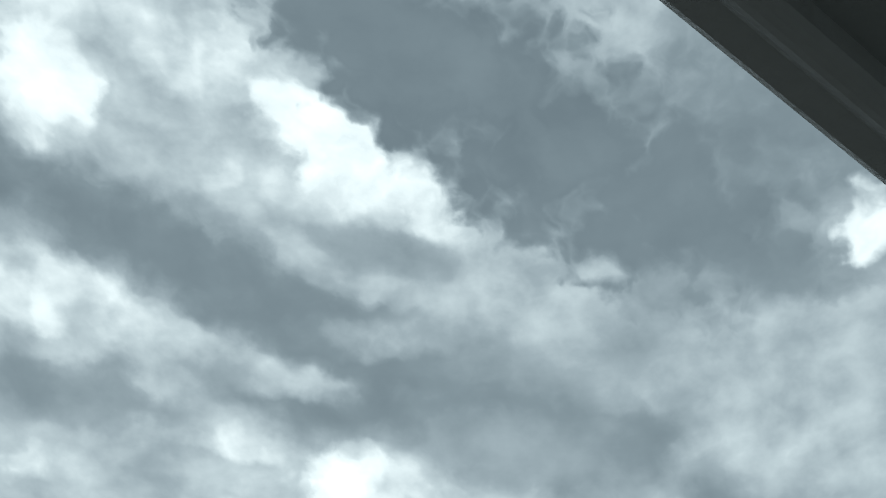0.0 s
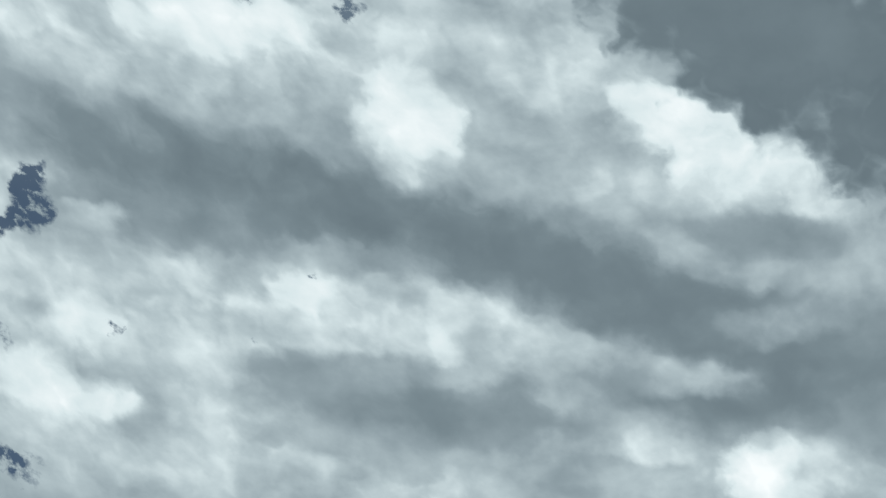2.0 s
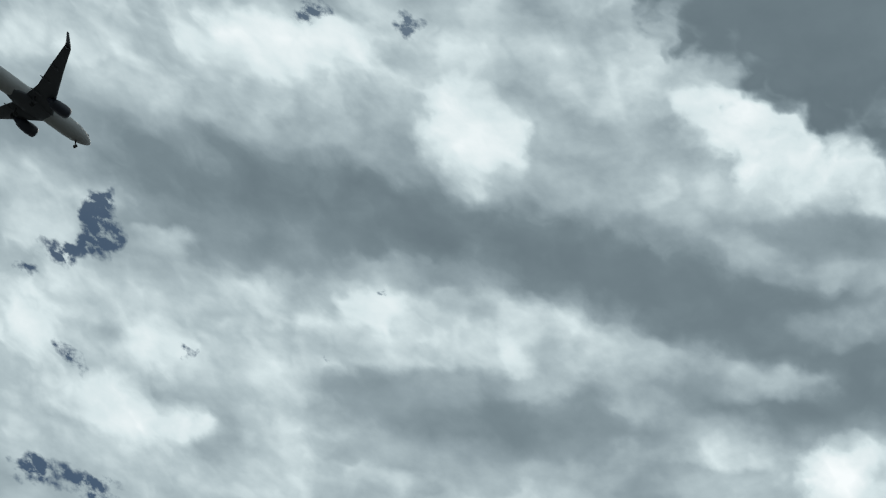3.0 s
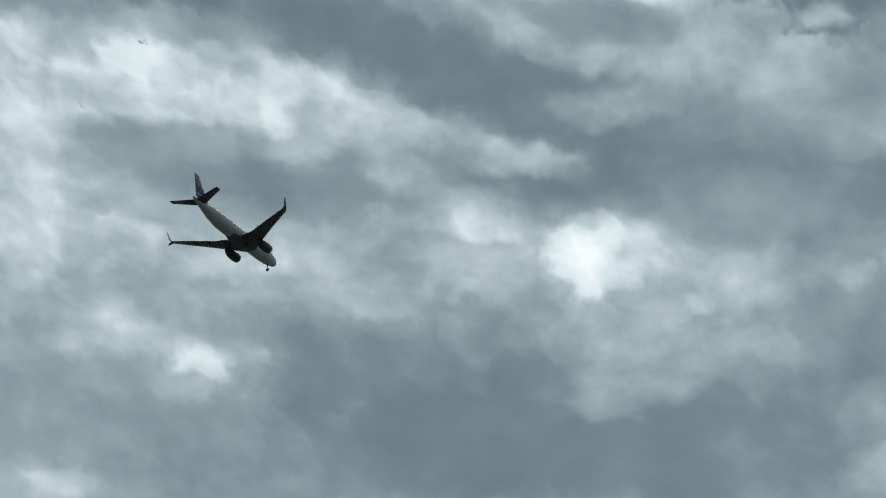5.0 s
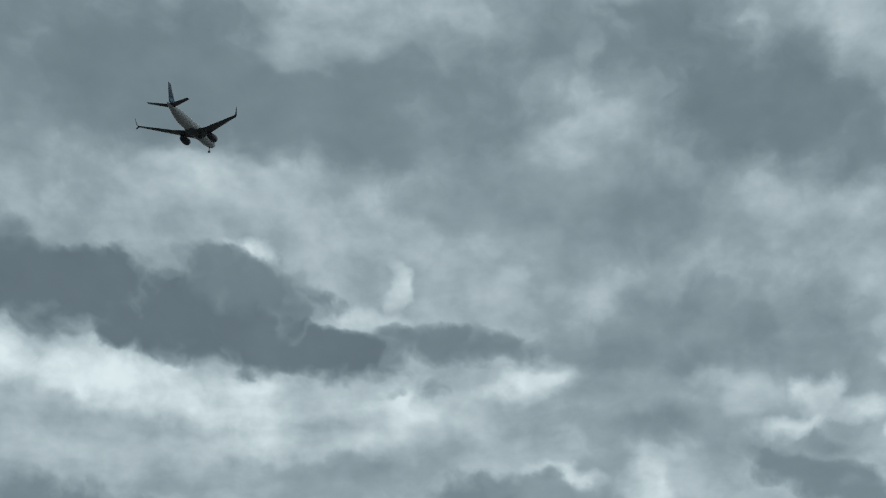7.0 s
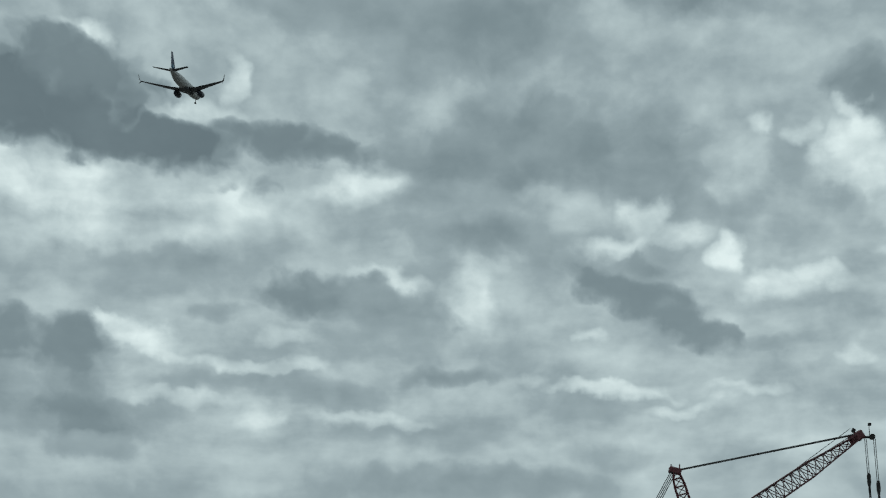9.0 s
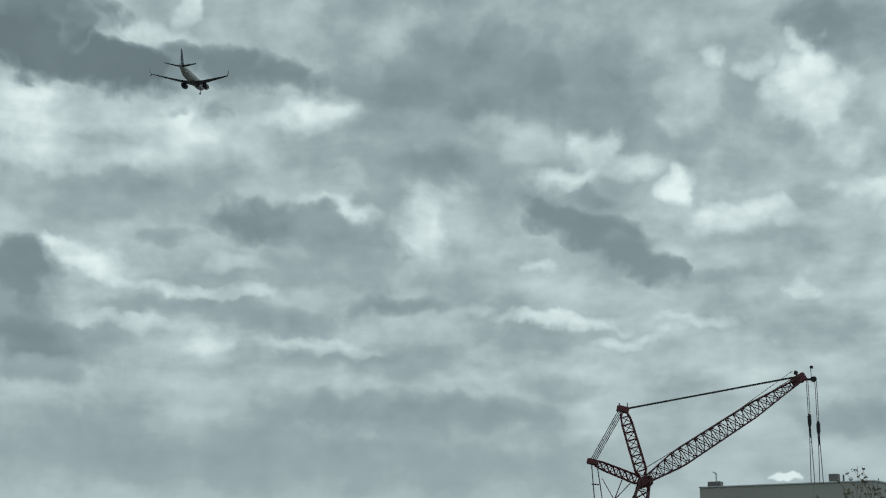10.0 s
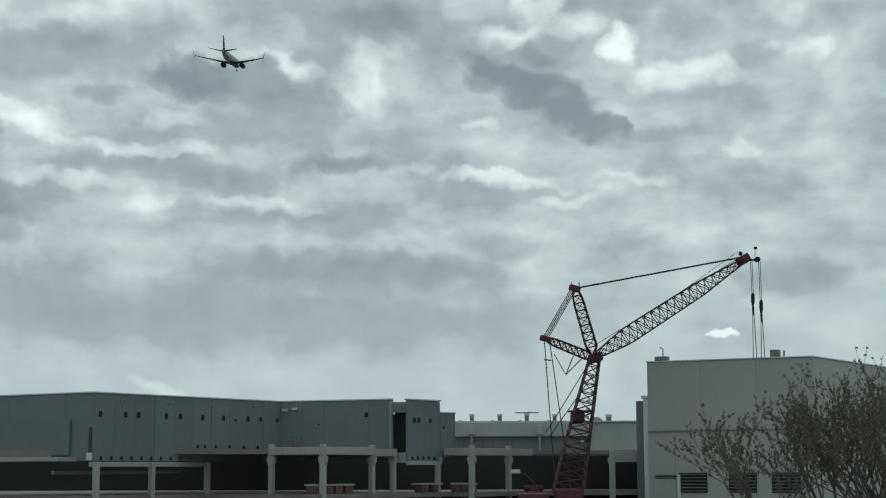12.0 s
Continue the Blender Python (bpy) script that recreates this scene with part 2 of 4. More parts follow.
cloud(-1.0, 15.4, 2.86, 0.76, -3, -0.3, 0.8)
cloud(-2.5, 16.1, 4.96, 1.15, -5, 0.12, 1)
cloud(-6.1, 16.7, 1.34, 0.42, -0, 0.36, 0.85)
cloud(11.2, 17.1, 1.53, 1.15, 0, 0.48, 0.95)
cloud(11.5, 18.2, 0.57, 0.57, 0, 0.56, 0.75)
cloud(4.9, 15.0, 0.95, 0.46, 0, 0.4, 0.85)
cloud(12.4, 15.5, 1.15, 0.57, 0, 0.28, 1)
cloud(9.3, 17.7, 0.76, 0.57, -30, 0.32, 1)
cloud(0.4, 18.2, 5.73, 1.34, -5, -0.25, 0.9)
cloud(5.4, 16.2, 2.86, 1.34, -15, -0.19, 0.9)
cloud(-20.6, 12.4, 5.17, 1.34, -18, -0.46, 0.5)
cloud(4.3, 24.5, 3.75, 1.64, -28, -0.42, 0.9)
cloud(-1.0, 22.0, 2.83, 1.52, -5, -0.3, 1)
cloud(3.9, 20.8, 3.15, 1.31, -7, -0.05, 1)
cloud(-1.0, 18.2, 4.94, 1.70, 8, -0.3, 1)
cloud(3.6, 17.0, 3.80, 1.13, -12, -0.28, 0.9)
cloud(-2.2, 14.9, 3.24, 0.86, -8, -0.3, 0.9)
cloud(-3.4, 16.3, 3.04, 0.76, -9, -0.2, 0.9)
cloud(12.4, 19.3, 2.02, 1.07, -17, -0.45, 0.7)
cloud(-13.2, 16.7, 4.83, 0.65, 8, 0.25, 0.9)
cloud(-14.4, 15.1, 3.29, 0.56, 1, 0.3, 0.8)
cloud(-9.3, 15.9, 4.14, 0.75, 2, 0.1, 0.9)
cloud(-6.2, 17.0, 1.71, 0.57, 2, 0.4, 0.7)
cloud(-14.0, 13.9, 4.02, 0.75, -2, -0.15, 0.9)
cloud(-12.5, 14.3, 1.10, 0.47, -7, -0.2, 0.8)
cloud(-12.7, 5.5, 6.96, 1.29, -1, -0.26, 1)
cloud(-14.6, 7.1, 2.72, 0.55, 2, 0.04, 0.9)
cloud(-4.2, 4.9, 9.84, 1.13, 0, -0.26, 1)
cloud(5.3, 7.6, 3.19, 1.13, -1, 0.1, 1)
cloud(8.3, 8.3, 2.96, 0.84, -2, 0.12, 1)
cloud(-4.5, 8.4, 4.18, 0.57, -3, -0.14, 0.9)
cloud(-2.6, 13.0, 1.15, 0.95, 88, 0.45, 0.8)
cloud(-5.3, 13.6, 1.14, 0.38, -14, 0.45, 0.6)
cloud(-8.6, 11.6, 0.94, 0.34, 2, 0.35, 0.7)
cloud(7.3, 16.7, 1.68, 0.94, -4, 0.15, 0.9)
cloud(-13.7, 11.7, 1.63, 0.66, -23, 0.5, 0.7)
cloud(-14.9, 12.4, 0.46, 0.33, 7, 0.5, 0.6)
cloud(-7.8, 13.2, 2.45, 0.80, -6, -0.42, 0.5)
cloud(-5.3, 12.6, 2.27, 0.86, -14, -0.3, 0.45)
cloud(-11.1, 12.6, 1.03, 0.38, 2, -0.2, 0.8)
cloud(-6.1, 11.7, 3.22, 0.76, -7, -0.15, 0.8)
cloud(3.1, 13.0, 2.38, 0.72, -21, -0.45, 0.48)
cloud(4.8, 11.9, 1.71, 0.66, -22, -0.4, 0.4)
cloud(3.3, 14.0, 1.14, 0.42, -11, -0.25, 0.5)
cloud(7.5, 11.2, 1.12, 0.28, -2, -0.15, 0.8)
cloud(-15.9, 11.5, 1.43, 0.93, -11, -0.42, 0.4)
cloud(-15.4, 8.9, 2.52, 1.30, -8, -0.42, 0.6)
cloud(-15.0, 7.9, 1.63, 0.37, 2, -0.2, 0.8)
cloud(9.0, 14.9, 1.68, 0.74, -14, -0.15, 0.9)
cloud(8.9, 17.7, 0.96, 0.90, -50, -0.2, 0.8)
cloud(12.3, 16.6, 1.09, 0.73, -8, -0.1, 0.9)
cloud(9.7, 9.8, 2.75, 0.75, -2, -0.1, 0.9)
cloud(11.0, 17.2, 1.29, 1.10, -16, 0.5, 0.8)
cloud(11.1, 18.8, 0.55, 0.37, -8, 0.55, 0.7)
cloud(7.8, 18.7, 0.56, 0.46, -11, 0.4, 0.7)
cloud(9.3, 18.2, 0.55, 0.37, -7, 0.3, 0.8)
cloud(3.5, 15.5, 1.13, 0.57, 50, 0.5, 0.7)
cloud(2.8, 14.7, 1.14, 0.38, 9, 0.5, 0.7)
cloud(6.5, 14.4, 0.64, 0.56, -9, 0.55, 0.9)
cloud(4.7, 15.0, 0.75, 0.57, -4, 0.25, 0.8)
cloud(8.1, 13.2, 1.11, 0.57, 7, 0.55, 0.7)
cloud(9.7, 13.4, 0.93, 0.37, -13, 0.4, 0.7)
cloud(12.5, 14.0, 0.90, 0.46, -5, 0.35, 0.8)
cloud(10.5, 10.9, 0.55, 0.34, -3, 0.3, 0.8)
cloud(-3.3, 10.3, 1.72, 0.34, 0, -0.3, 0.6)
cloud(1.5, 9.2, 2.66, 0.57, -1, -0.15, 0.8)
cloud(-7.8, 9.7, 2.26, 0.57, -7, -0.2, 0.8)
cloud(-1.4, 11.1, 1.53, 0.76, 0, -0.1, 0.9)
cloud(-11.4, 10.1, 1.86, 0.38, 2, -0.22, 0.7)
cloud(1.7, 9.9, 2.09, 0.25, -4, 0.45, 0.7)
cloud(-0.2, 10.3, 0.76, 0.23, -0, 0.3, 0.8)
cloud(4.8, 9.2, 1.51, 0.25, 7, 0.25, 0.8)
cloud(6.5, 9.7, 1.12, 0.28, -1, 0.3, 0.8)
cloud(-6.0, 8.8, 2.28, 0.28, 1, 0.35, 0.7)
cloud(-12.3, 9.5, 2.03, 0.28, -1, 0.3, 0.8)
cloud(-10.5, 10.7, 2.79, 0.25, -6, 0.35, 0.7)
cloud(-9.6, 8.7, 0.75, 0.49, -19, 0.3, 0.7)
cloud(-8.5, 10.6, 0.94, 0.25, 1, 0.3, 0.7)
cloud(1.5, 11.5, 0.50, 0.25, -1, 0.3, 0.7)
cloud(-3.7, 6.6, 3.99, 0.72, -3, -0.36, 0.8)
cloud(0.1, 6.6, 2.47, 0.57, -5, -0.27, 0.8)
cloud(11.8, 6.4, 1.80, 0.74, -2, -0.28, 0.8)
cloud(2.4, 7.5, 1.89, 0.47, -1, -0.14, 0.9)
cloud(9.5, 4.3, 0.44, 0.2, -16, 0.75, 0.3)
cloud(-9.2, 2.8, 0.80, 0.25, -12, 0.4, 0.65)
gap(-45.2, 42.2, 0.61, 1.05, -11, 1)
gap(-46.7, 41.2, 0.76, 0.31, -1, 0.8)
gap(-44.6, 33.5, 1.15, 0.50, -16, 1)
gap(-46.7, 33.9, 0.57, 0.48, -1, 1)
gap(-36.5, 50.3, 0.69, 0.31, -1, 0.9)
gap(-31.6, 49.8, 0.57, 0.34, 29, 0.9)
gap(-48.2, 40.3, 0.57, 0.27, -1, 0.7)
gap(-45.3, 37.7, 0.38, 0.50, 29, 0.8)
gap(-45.8, 41.3, 0.95, 0.29, 19, 0.9)
gap(-32.3, 40.7, 0.31, 0.11, -1, 0.7)
gap(-35.1, 38.6, 0.17, 0.25, -1, 0.6)
gap(-40.9, 38.3, 0.13, 0.27, -1, 0.6)
gap(-45.0, 42.9, 0.34, 0.46, -21, 0.7)

soft_way = shift(ang.outputs[0], wide, 1.2, 0.5)
grain_map = wnode("ShaderNodeMapping", vector_type="POINT")
wt.links.new(soft_way, grain_map.inputs["Vector"])
grain_map.inputs["Scale"].default_value = (0.42, 0.52, 1)
grain = wnoise(grain_map.outputs[0], 1.0, 6, 0.52)
streak_map = wnode("ShaderNodeMapping", vector_type="POINT")
wt.links.new(soft_way, streak_map.inputs["Vector"])
streak_map.inputs["Scale"].default_value = (0.27, 0.85, 1)
streak_map.inputs["Rotation"].default_value = (0, 0, radians(4))
streaks = wnoise(streak_map.outputs[0], 1.0, 5, 0.5)
low = wmath("SUBTRACT", 1.0, wmath("MINIMUM", wmath("MAXIMUM", wmath("DIVIDE", wmath("SUBTRACT", sky_el, 8.0), 16.0), 0.0), 1.0))
lit = wmath("MINIMUM", wmath("MAXIMUM", wmath("MULTIPLY_ADD", tone, 1.3, 0.15), 0.3), 1.0)
rough = wmath("MULTIPLY", wmath("SUBTRACT", grain.outputs["Fac"], 0.5), 0.75)
rough = wmath("MULTIPLY_ADD", wmath("SUBTRACT", puffs.outputs["Fac"], 0.5), 0.2, rough)
rough = wmath("MULTIPLY_ADD", wmath("SUBTRACT", 0.45, billow.outputs["Distance"]), 0.07, rough)
rough = wmath("MULTIPLY_ADD", wmath("MULTIPLY", wmath("SUBTRACT", streaks.outputs["Fac"], 0.5), low), 0.6, rough)
rough = wmath("MULTIPLY", rough, lit)
# small round heads on the bright banks
heads = wt.nodes.new("ShaderNodeTexVoronoi")
heads.feature = "SMOOTH_F1"
wt.links.new(shift(ragged, fine, 0.5), heads.inputs["Vector"])
heads.inputs["Scale"].default_value = 0.95
heads.inputs["Detail"].default_value = 1
heads.inputs["Roughness"].default_value = 0.5
heads.inputs["Smoothness"].default_value = 0.9
bright = wmath("MINIMUM", wmath("MAXIMUM", wmath("MULTIPLY", wmath("SUBTRACT", tone, 0.56), 4.0), 0.0), 1.0)
rough = wmath("MULTIPLY_ADD", wmath("SUBTRACT", 0.6, heads.outputs["Distance"]), wmath("MULTIPLY", wmath("MULTIPLY", bright, wmath("SUBTRACT", 1.0, low)), 0.24), rough)
haze = wmath("MINIMUM", wmath("MAXIMUM", wmath("DIVIDE", wmath("SUBTRACT", 9.0, sky_el), 9.0), 0.0), 1.0)
rough = wmath("MULTIPLY", rough, wmath("SUBTRACT", 1.0, wmath("MULTIPLY", haze, 0.75)))
body = wmath("ADD", wmath("MULTIPLY_ADD", low, 0.02, tone), rough)
body = wmath("ADD", wmath("MULTIPLY", body, wmath("SUBTRACT", 1.0, wmath("MULTIPLY", haze, 0.7))), wmath("MULTIPLY", haze, 0.41))
ramp = wt.nodes.new("ShaderNodeValToRGB")
wt.links.new(wmath("DIVIDE", wmath("ADD", body, 0.3), 1.6), ramp.inputs[0])
stops = ramp.color_ramp.elements
stops[0].position, stops[0].color = 0.0, (0.082, 0.118, 0.141, 1)
stops[1].position, stops[1].color = 1.0, (0.936, 1.000, 1.025, 1)
for at_, col in ((0.19, (0.130, 0.178, 0.207)), (0.34, (0.188, 0.250, 0.284)), (0.47, (0.280, 0.358, 0.398)), (0.6, (0.439, 0.540, 0.580)), (0.75, (0.675, 0.795, 0.830))):
    s_ = stops.new(at_)
    s_.color = (*col, 1)
sky = wt.nodes.new("ShaderNodeTexSky")
sky.sky_type = "NISHITA"
sky.sun_disc = False
sky.sun_elevation, sky.sun_rotation = SUN_EL, SUN_AZ
clear = wnode("ShaderNodeVectorMath", operation="SCALE")
tint = wnode("ShaderNodeVectorMath", operation="MULTIPLY")
wt.links.new(sky.outputs[0], tint.inputs[0])
tint.inputs[1].default_value = (0.6, 0.92, 1.15)
wt.links.new(tint.outputs[0], clear.inputs[0])
clear.inputs["Scale"].default_value = 0.022
mix = wt.nodes.new("ShaderNodeMix")
mix.data_type = "RGBA"
tatters = wnoise(ang.outputs[0], 2.4, 6, 0.62)
ragged_hole = wmath("MULTIPLY", holes, wmath("MULTIPLY_ADD", wmath("SUBTRACT", tatters.outputs["Fac"], 0.5), 4.6, 1.0))
open_sky = wmath("MULTIPLY", wmath("SUBTRACT", ragged_hole, 0.3), 1.9)
open_sky = wmath("MINIMUM", wmath("MAXIMUM", open_sky, 0.0), 0.94)
wt.links.new(open_sky, mix.inputs["Factor"])
wt.links.new(ramp.outputs[0], mix.inputs["A"])
wt.links.new(clear.outputs[0], mix.inputs["B"])
back = wt.nodes.new("ShaderNodeBackground")
wt.links.new(mix.outputs["Result"], back.inputs["Color"])
back.inputs["Strength"].default_value = 1.0
wout = wt.nodes.new("ShaderNodeOutputWorld")
wt.links.new(back.outputs[0], wout.inputs[0])

sun = new("sun", bpy.data.lights.new("sun", "SUN"))
sun.data.energy, sun.data.angle, sun.data.color = 0.5, radians(20), (1.0, 0.96, 0.9)
sun_way = Vector((math.sin(SUN_AZ) * math.cos(SUN_EL), math.cos(SUN_AZ) * math.cos(SUN_EL), math.sin(SUN_EL)))
sun.matrix_world = look(sun_way * 100, (0, 0, 0))


# ---- materials ----
def material(name, color, rough=0.7, metal=0.0, vary=0.25, scale=1.0, bump=0.2, streak=0.0, island=0.0):
    """A surface with blotches, fine grain, run-down streaks and slight relief."""
    mat = bpy.data.materials.new(name)
    mat.use_nodes = True
    nt = mat.node_tree
    bsdf = nt.nodes["Principled BSDF"]
    tc = nt.nodes.new("ShaderNodeTexCoord")
    big = nt.nodes.new("ShaderNodeTexNoise")
    big.inputs["Scale"].default_value, big.inputs["Detail"].default_value = 0.35 * scale, 5
    small = nt.nodes.new("ShaderNodeTexNoise")
    small.inputs["Scale"].default_value, small.inputs["Detail"].default_value = 9 * scale, 4
    run = nt.nodes.new("ShaderNodeTexNoise")
    mp = nt.nodes.new("ShaderNodeMapping")
    mp.inputs["Scale"].default_value = (2.2 * scale, 2.2 * scale, 0.12 * scale)
    nt.links.new(tc.outputs["Object"], mp.inputs[0])
    nt.links.new(mp.outputs[0], run.inputs["Vector"])
    run.inputs["Detail"].default_value = 4
    for n in (big, small):
        nt.links.new(tc.outputs["Object"], n.inputs["Vector"])

    def m(op, a, b):
        n = nt.nodes.new("ShaderNodeMath")
        n.operation = op
        for i, v in enumerate((a, b)):
            if isinstance(v, (int, float)):
                n.inputs[i].default_value = v
            else:
                nt.links.new(v, n.inputs[i])
        return n.outputs[0]

    def spread(n, amount):
        return m("MULTIPLY", m("SUBTRACT", n.outputs["Fac"], 0.5), amount)

    total = m("ADD", spread(big, vary * 1.6), spread(small, vary * 0.7))
    total = m("ADD", total, spread(run, streak * 2.0))
    if island:
        info = nt.nodes.new("ShaderNodeObjectInfo")
        total = m("ADD", total, m("MULTIPLY", m("SUBTRACT", info.outputs["Random"], 0.5), island))
    gain = m("ADD", total, 1.0)
    sc = nt.nodes.new("ShaderNodeVectorMath")
    sc.operation = "SCALE"
    sc.inputs[0].default_value = color
    nt.links.new(gain, sc.inputs["Scale"])
    nt.links.new(sc.outputs[0], bsdf.inputs["Base Color"])
    bsdf.inputs["Metallic"].default_value = metal
    nt.links.new(m("ADD", spread(small, 0.25), rough), bsdf.inputs["Roughness"])
    bp = nt.nodes.new("ShaderNodeBump")
    bp.inputs["Strength"].default_value = bump
    bp.inputs["Distance"].default_value = 0.02
    nt.links.new(small.outputs["Fac"], bp.inputs["Height"])
    nt.links.new(bp.outputs[0], bsdf.inputs["Normal"])
    return mat


GREY_PANEL = material("grey_precast", (0.178, 0.2, 0.208), 0.88, vary=0.14, streak=0.1, island=0.1)
PALE_PANEL = material("pale_cladding", (0.40, 0.40, 0.365), 0.8, vary=0.1, streak=0.06, island=0.04)
FAR_PANEL = material("pale_grey_cladding", (0.40, 0.42, 0.41), 0.8, vary=0.14, streak=0.16)
CONCRETE = material("raw_concrete", (0.36, 0.36, 0.34), 0.9, vary=0.3, streak=0.2, scale=1.4, island=0.12)
DECK = material("dusty_concrete_deck", (0.22, 0.19, 0.175), 0.95, vary=0.5, scale=1.2)
# near black: interior shade put into the colour; also used for wall cores
DARK = material("interior_shade_and_core_black", (0.025, 0.025, 0.028), 0.9, vary=0.4)
# black put in for the shade inside holes; also the anchor bolts' own colour
SHADOW_GAP = material("hole_shade_and_bolt_black", (0.015, 0.015, 0.017), 0.9, vary=0.3)
COPING = material("painted_metal_coping", (0.62, 0.65, 0.66), 0.45, 0.3, vary=0.1)
ROOFING = material("roof_membrane", (0.3, 0.3, 0.3), 0.9, vary=0.3)
RED_STEEL = material("weathered_red_steel", (0.1, 0.022, 0.028), 0.55, 0.1, vary=0.45, scale=2)
DULL_STEEL = material("dull_red_lattice_steel", (0.085, 0.031, 0.036), 0.6, 0.1, vary=0.45, scale=2)
CABLE = material("steel_cable", (0.07, 0.07, 0.07), 0.5, 0.6)
RUST_RAIL = material("orange_guard_rail", (0.2, 0.095, 0.08), 0.7, vary=0.3)
GALV = material("galvanised_metal", (0.42, 0.43, 0.43), 0.4, 0.7, vary=0.2)
BARK = material("grey_brown_bark", (0.13, 0.118, 0.1), 0.95, vary=0.5, scale=4, bump=0.5)
LEAF = material("young_leaf", (0.13, 0.125, 0.075), 0.7, vary=0.6, scale=2)
EARTH = material("worn_earth_and_gravel", (0.13, 0.128, 0.12), 0.95, vary=0.6, scale=0.4, bump=0.5)
HULL = material("white_airliner_paint", (0.36, 0.365, 0.36), 0.5, vary=0.1, scale=3)
WING_GREY = material("grey_wing_paint", (0.06, 0.065, 0.072), 0.6, vary=0.12, scale=3)
NAVY = material("navy_engine_paint", (0.016, 0.02, 0.034), 0.45, vary=0.15, scale=3)
BLUE_TAIL = material("blue_tail_paint", (0.008, 0.022, 0.055), 0.55, vary=0.3, scale=6)
FIN_STRIPE = material("pale_blue_tail_band", (0.05, 0.16, 0.24), 0.4, vary=0.2, scale=6)
TYRE = material("black_tyre_rubber", (0.02, 0.02, 0.02), 0.85)
SOFFIT = material("dark_painted_soffit", (0.2, 0.22, 0.22), 0.6, vary=0.12, scale=3)
GUTTER = material("dark_metal_gutter", (0.3, 0.32, 0.32), 0.35, 0.1, vary=0.15, scale=3)
BRICK = material("reddish_brick_pack", (0.14, 0.075, 0.065), 0.9, vary=0.5, scale=3)
ROOF_BOX = material("roof_unit_paint", (0.2, 0.2, 0.19), 0.6)


# ---- mesh helpers ----
def mesh_of(name, bm, mat, smooth=False):
    me = bpy.data.meshes.new(name)
    bmesh.ops.recalc_face_normals(bm, faces=bm.faces[:])
    if smooth:
        for fa in bm.faces:
            fa.smooth = True
    bm.to_mesh(me)
    bm.free()
    me.materials.append(mat)
    return me


def part(name, bm, mat, parent=None, label="", smooth=False):
    ob = new(name, mesh_of(name, bm, mat, smooth))
    if parent:
        ob.parent = parent
    if label:
        ob["label"] = label
    return ob


def thing(name, label, category, group="", kind="", at=None):
    ob = new(name)
    if at is not None:
        ob.matrix_basis = at
    return tagged(ob, label, category, group, kind)


def add_box(bm, size, m, bevel=0.0):
    made = bmesh.ops.create_cube(bm, size=1.0, matrix=m @ Matrix.Diagonal((*size, 1)))
    if bevel:
        edges = {e for v in made["verts"] for e in v.link_edges}
        bmesh.ops.bevel(bm, geom=list(edges), offset=bevel, segments=1, affect="EDGES")
    return bm


def boxm(size, m=Matrix(), bevel=0.0):
    return add_box(bmesh.new(), size, m, bevel)


def tube(bm, a, b, r0, r1=None, sides=6):
    """A tapered rod from a to b."""
    a, b = Vector(a), Vector(b)
    r1 = r0 if r1 is None else r1
    way = b - a
    if way.length < 1e-6:
        return bm
    q = way.to_track_quat("Z", "Y")
    rings = []
    for p, r in ((a, r0), (b, r1)):
        rings.append([bm.verts.new(p + q @ Vector((r * math.cos(2 * math.pi * k / sides), r * math.sin(2 * math.pi * k / sides), 0))) for k in range(sides)])
    for k in range(sides):
        bm.faces.new((rings[0][k], rings[0][(k + 1) % sides], rings[1][(k + 1) % sides], rings[1][k]))
    bm.faces.new(rings[0][::-1])
    bm.faces.new(rings[1])
    return bm


def loft(bm, rings, cap=True):
    loops = [[bm.verts.new(p) for p in ring] for ring in rings]
    for a, b in zip(loops, loops[1:]):
        for k in range(len(a)):
            bm.faces.new((a[k], a[(k + 1) % len(a)], b[(k + 1) % len(b)], b[k]))
    if cap:
        bm.faces.new(loops[0][::-1])
        bm.faces.new(loops[-1])
    return bm


def prism(bm, outline, z0, z1):
    lo = [bm.verts.new((x, y, z0)) for x, y in outline]
    hi = [bm.verts.new((x, y, z1)) for x, y in outline]
    for k in range(len(outline)):
        j = (k + 1) % len(outline)
        bm.faces.new((lo[k], lo[j], hi[j], hi[k]))
    bm.faces.new(lo[::-1])
    bm.faces.new(hi)
    return bm


# ---- ground ----
GROUND = 2.5
bm = bmesh.new()
bmesh.ops.create_grid(bm, x_segments=60, y_segments=60, size=2400)
ground = part("ground", bm, EARTH)
ground.location.z = GROUND
tagged(ground, "bare brown earth and gravel round the building site", "ground", kind="structure")

# ---- plan of the site: two wall directions at right angles ----
ALONG = Vector((0.552, 0.834, 0))
ACROSS = Vector((0.834, -0.552, 0))
TURN_B = math.atan2(0.834, 0.552)
TURN_C = math.atan2(-0.552, 0.834)
K0, K1, K2 = Vector((-27.83, 135.0, 0)), Vector((-14.67, 154.4, 0)), Vector((-4.53, 149.9, 0))
N1, N2, N3 = Vector((-3.02, 149.0, 0)), Vector((-0.15, 152.5, 0)), Vector((1.22, 154.4, 0))
ROOF_Z = 13.0


def on_wall(a, b, s, z, out=0.0):
    """A frame on the wall from a to b: x along it, y into it, z up."""
    way = (b - a).normalized()
    ang_ = math.atan2(way.y, way.x)
    inward = Vector((-way.y, way.x, 0))
    p = a + way * s - inward * out
    return Matrix.Translation((p.x, p.y, z)) @ Matrix.Rotation(ang_, 4, "Z")


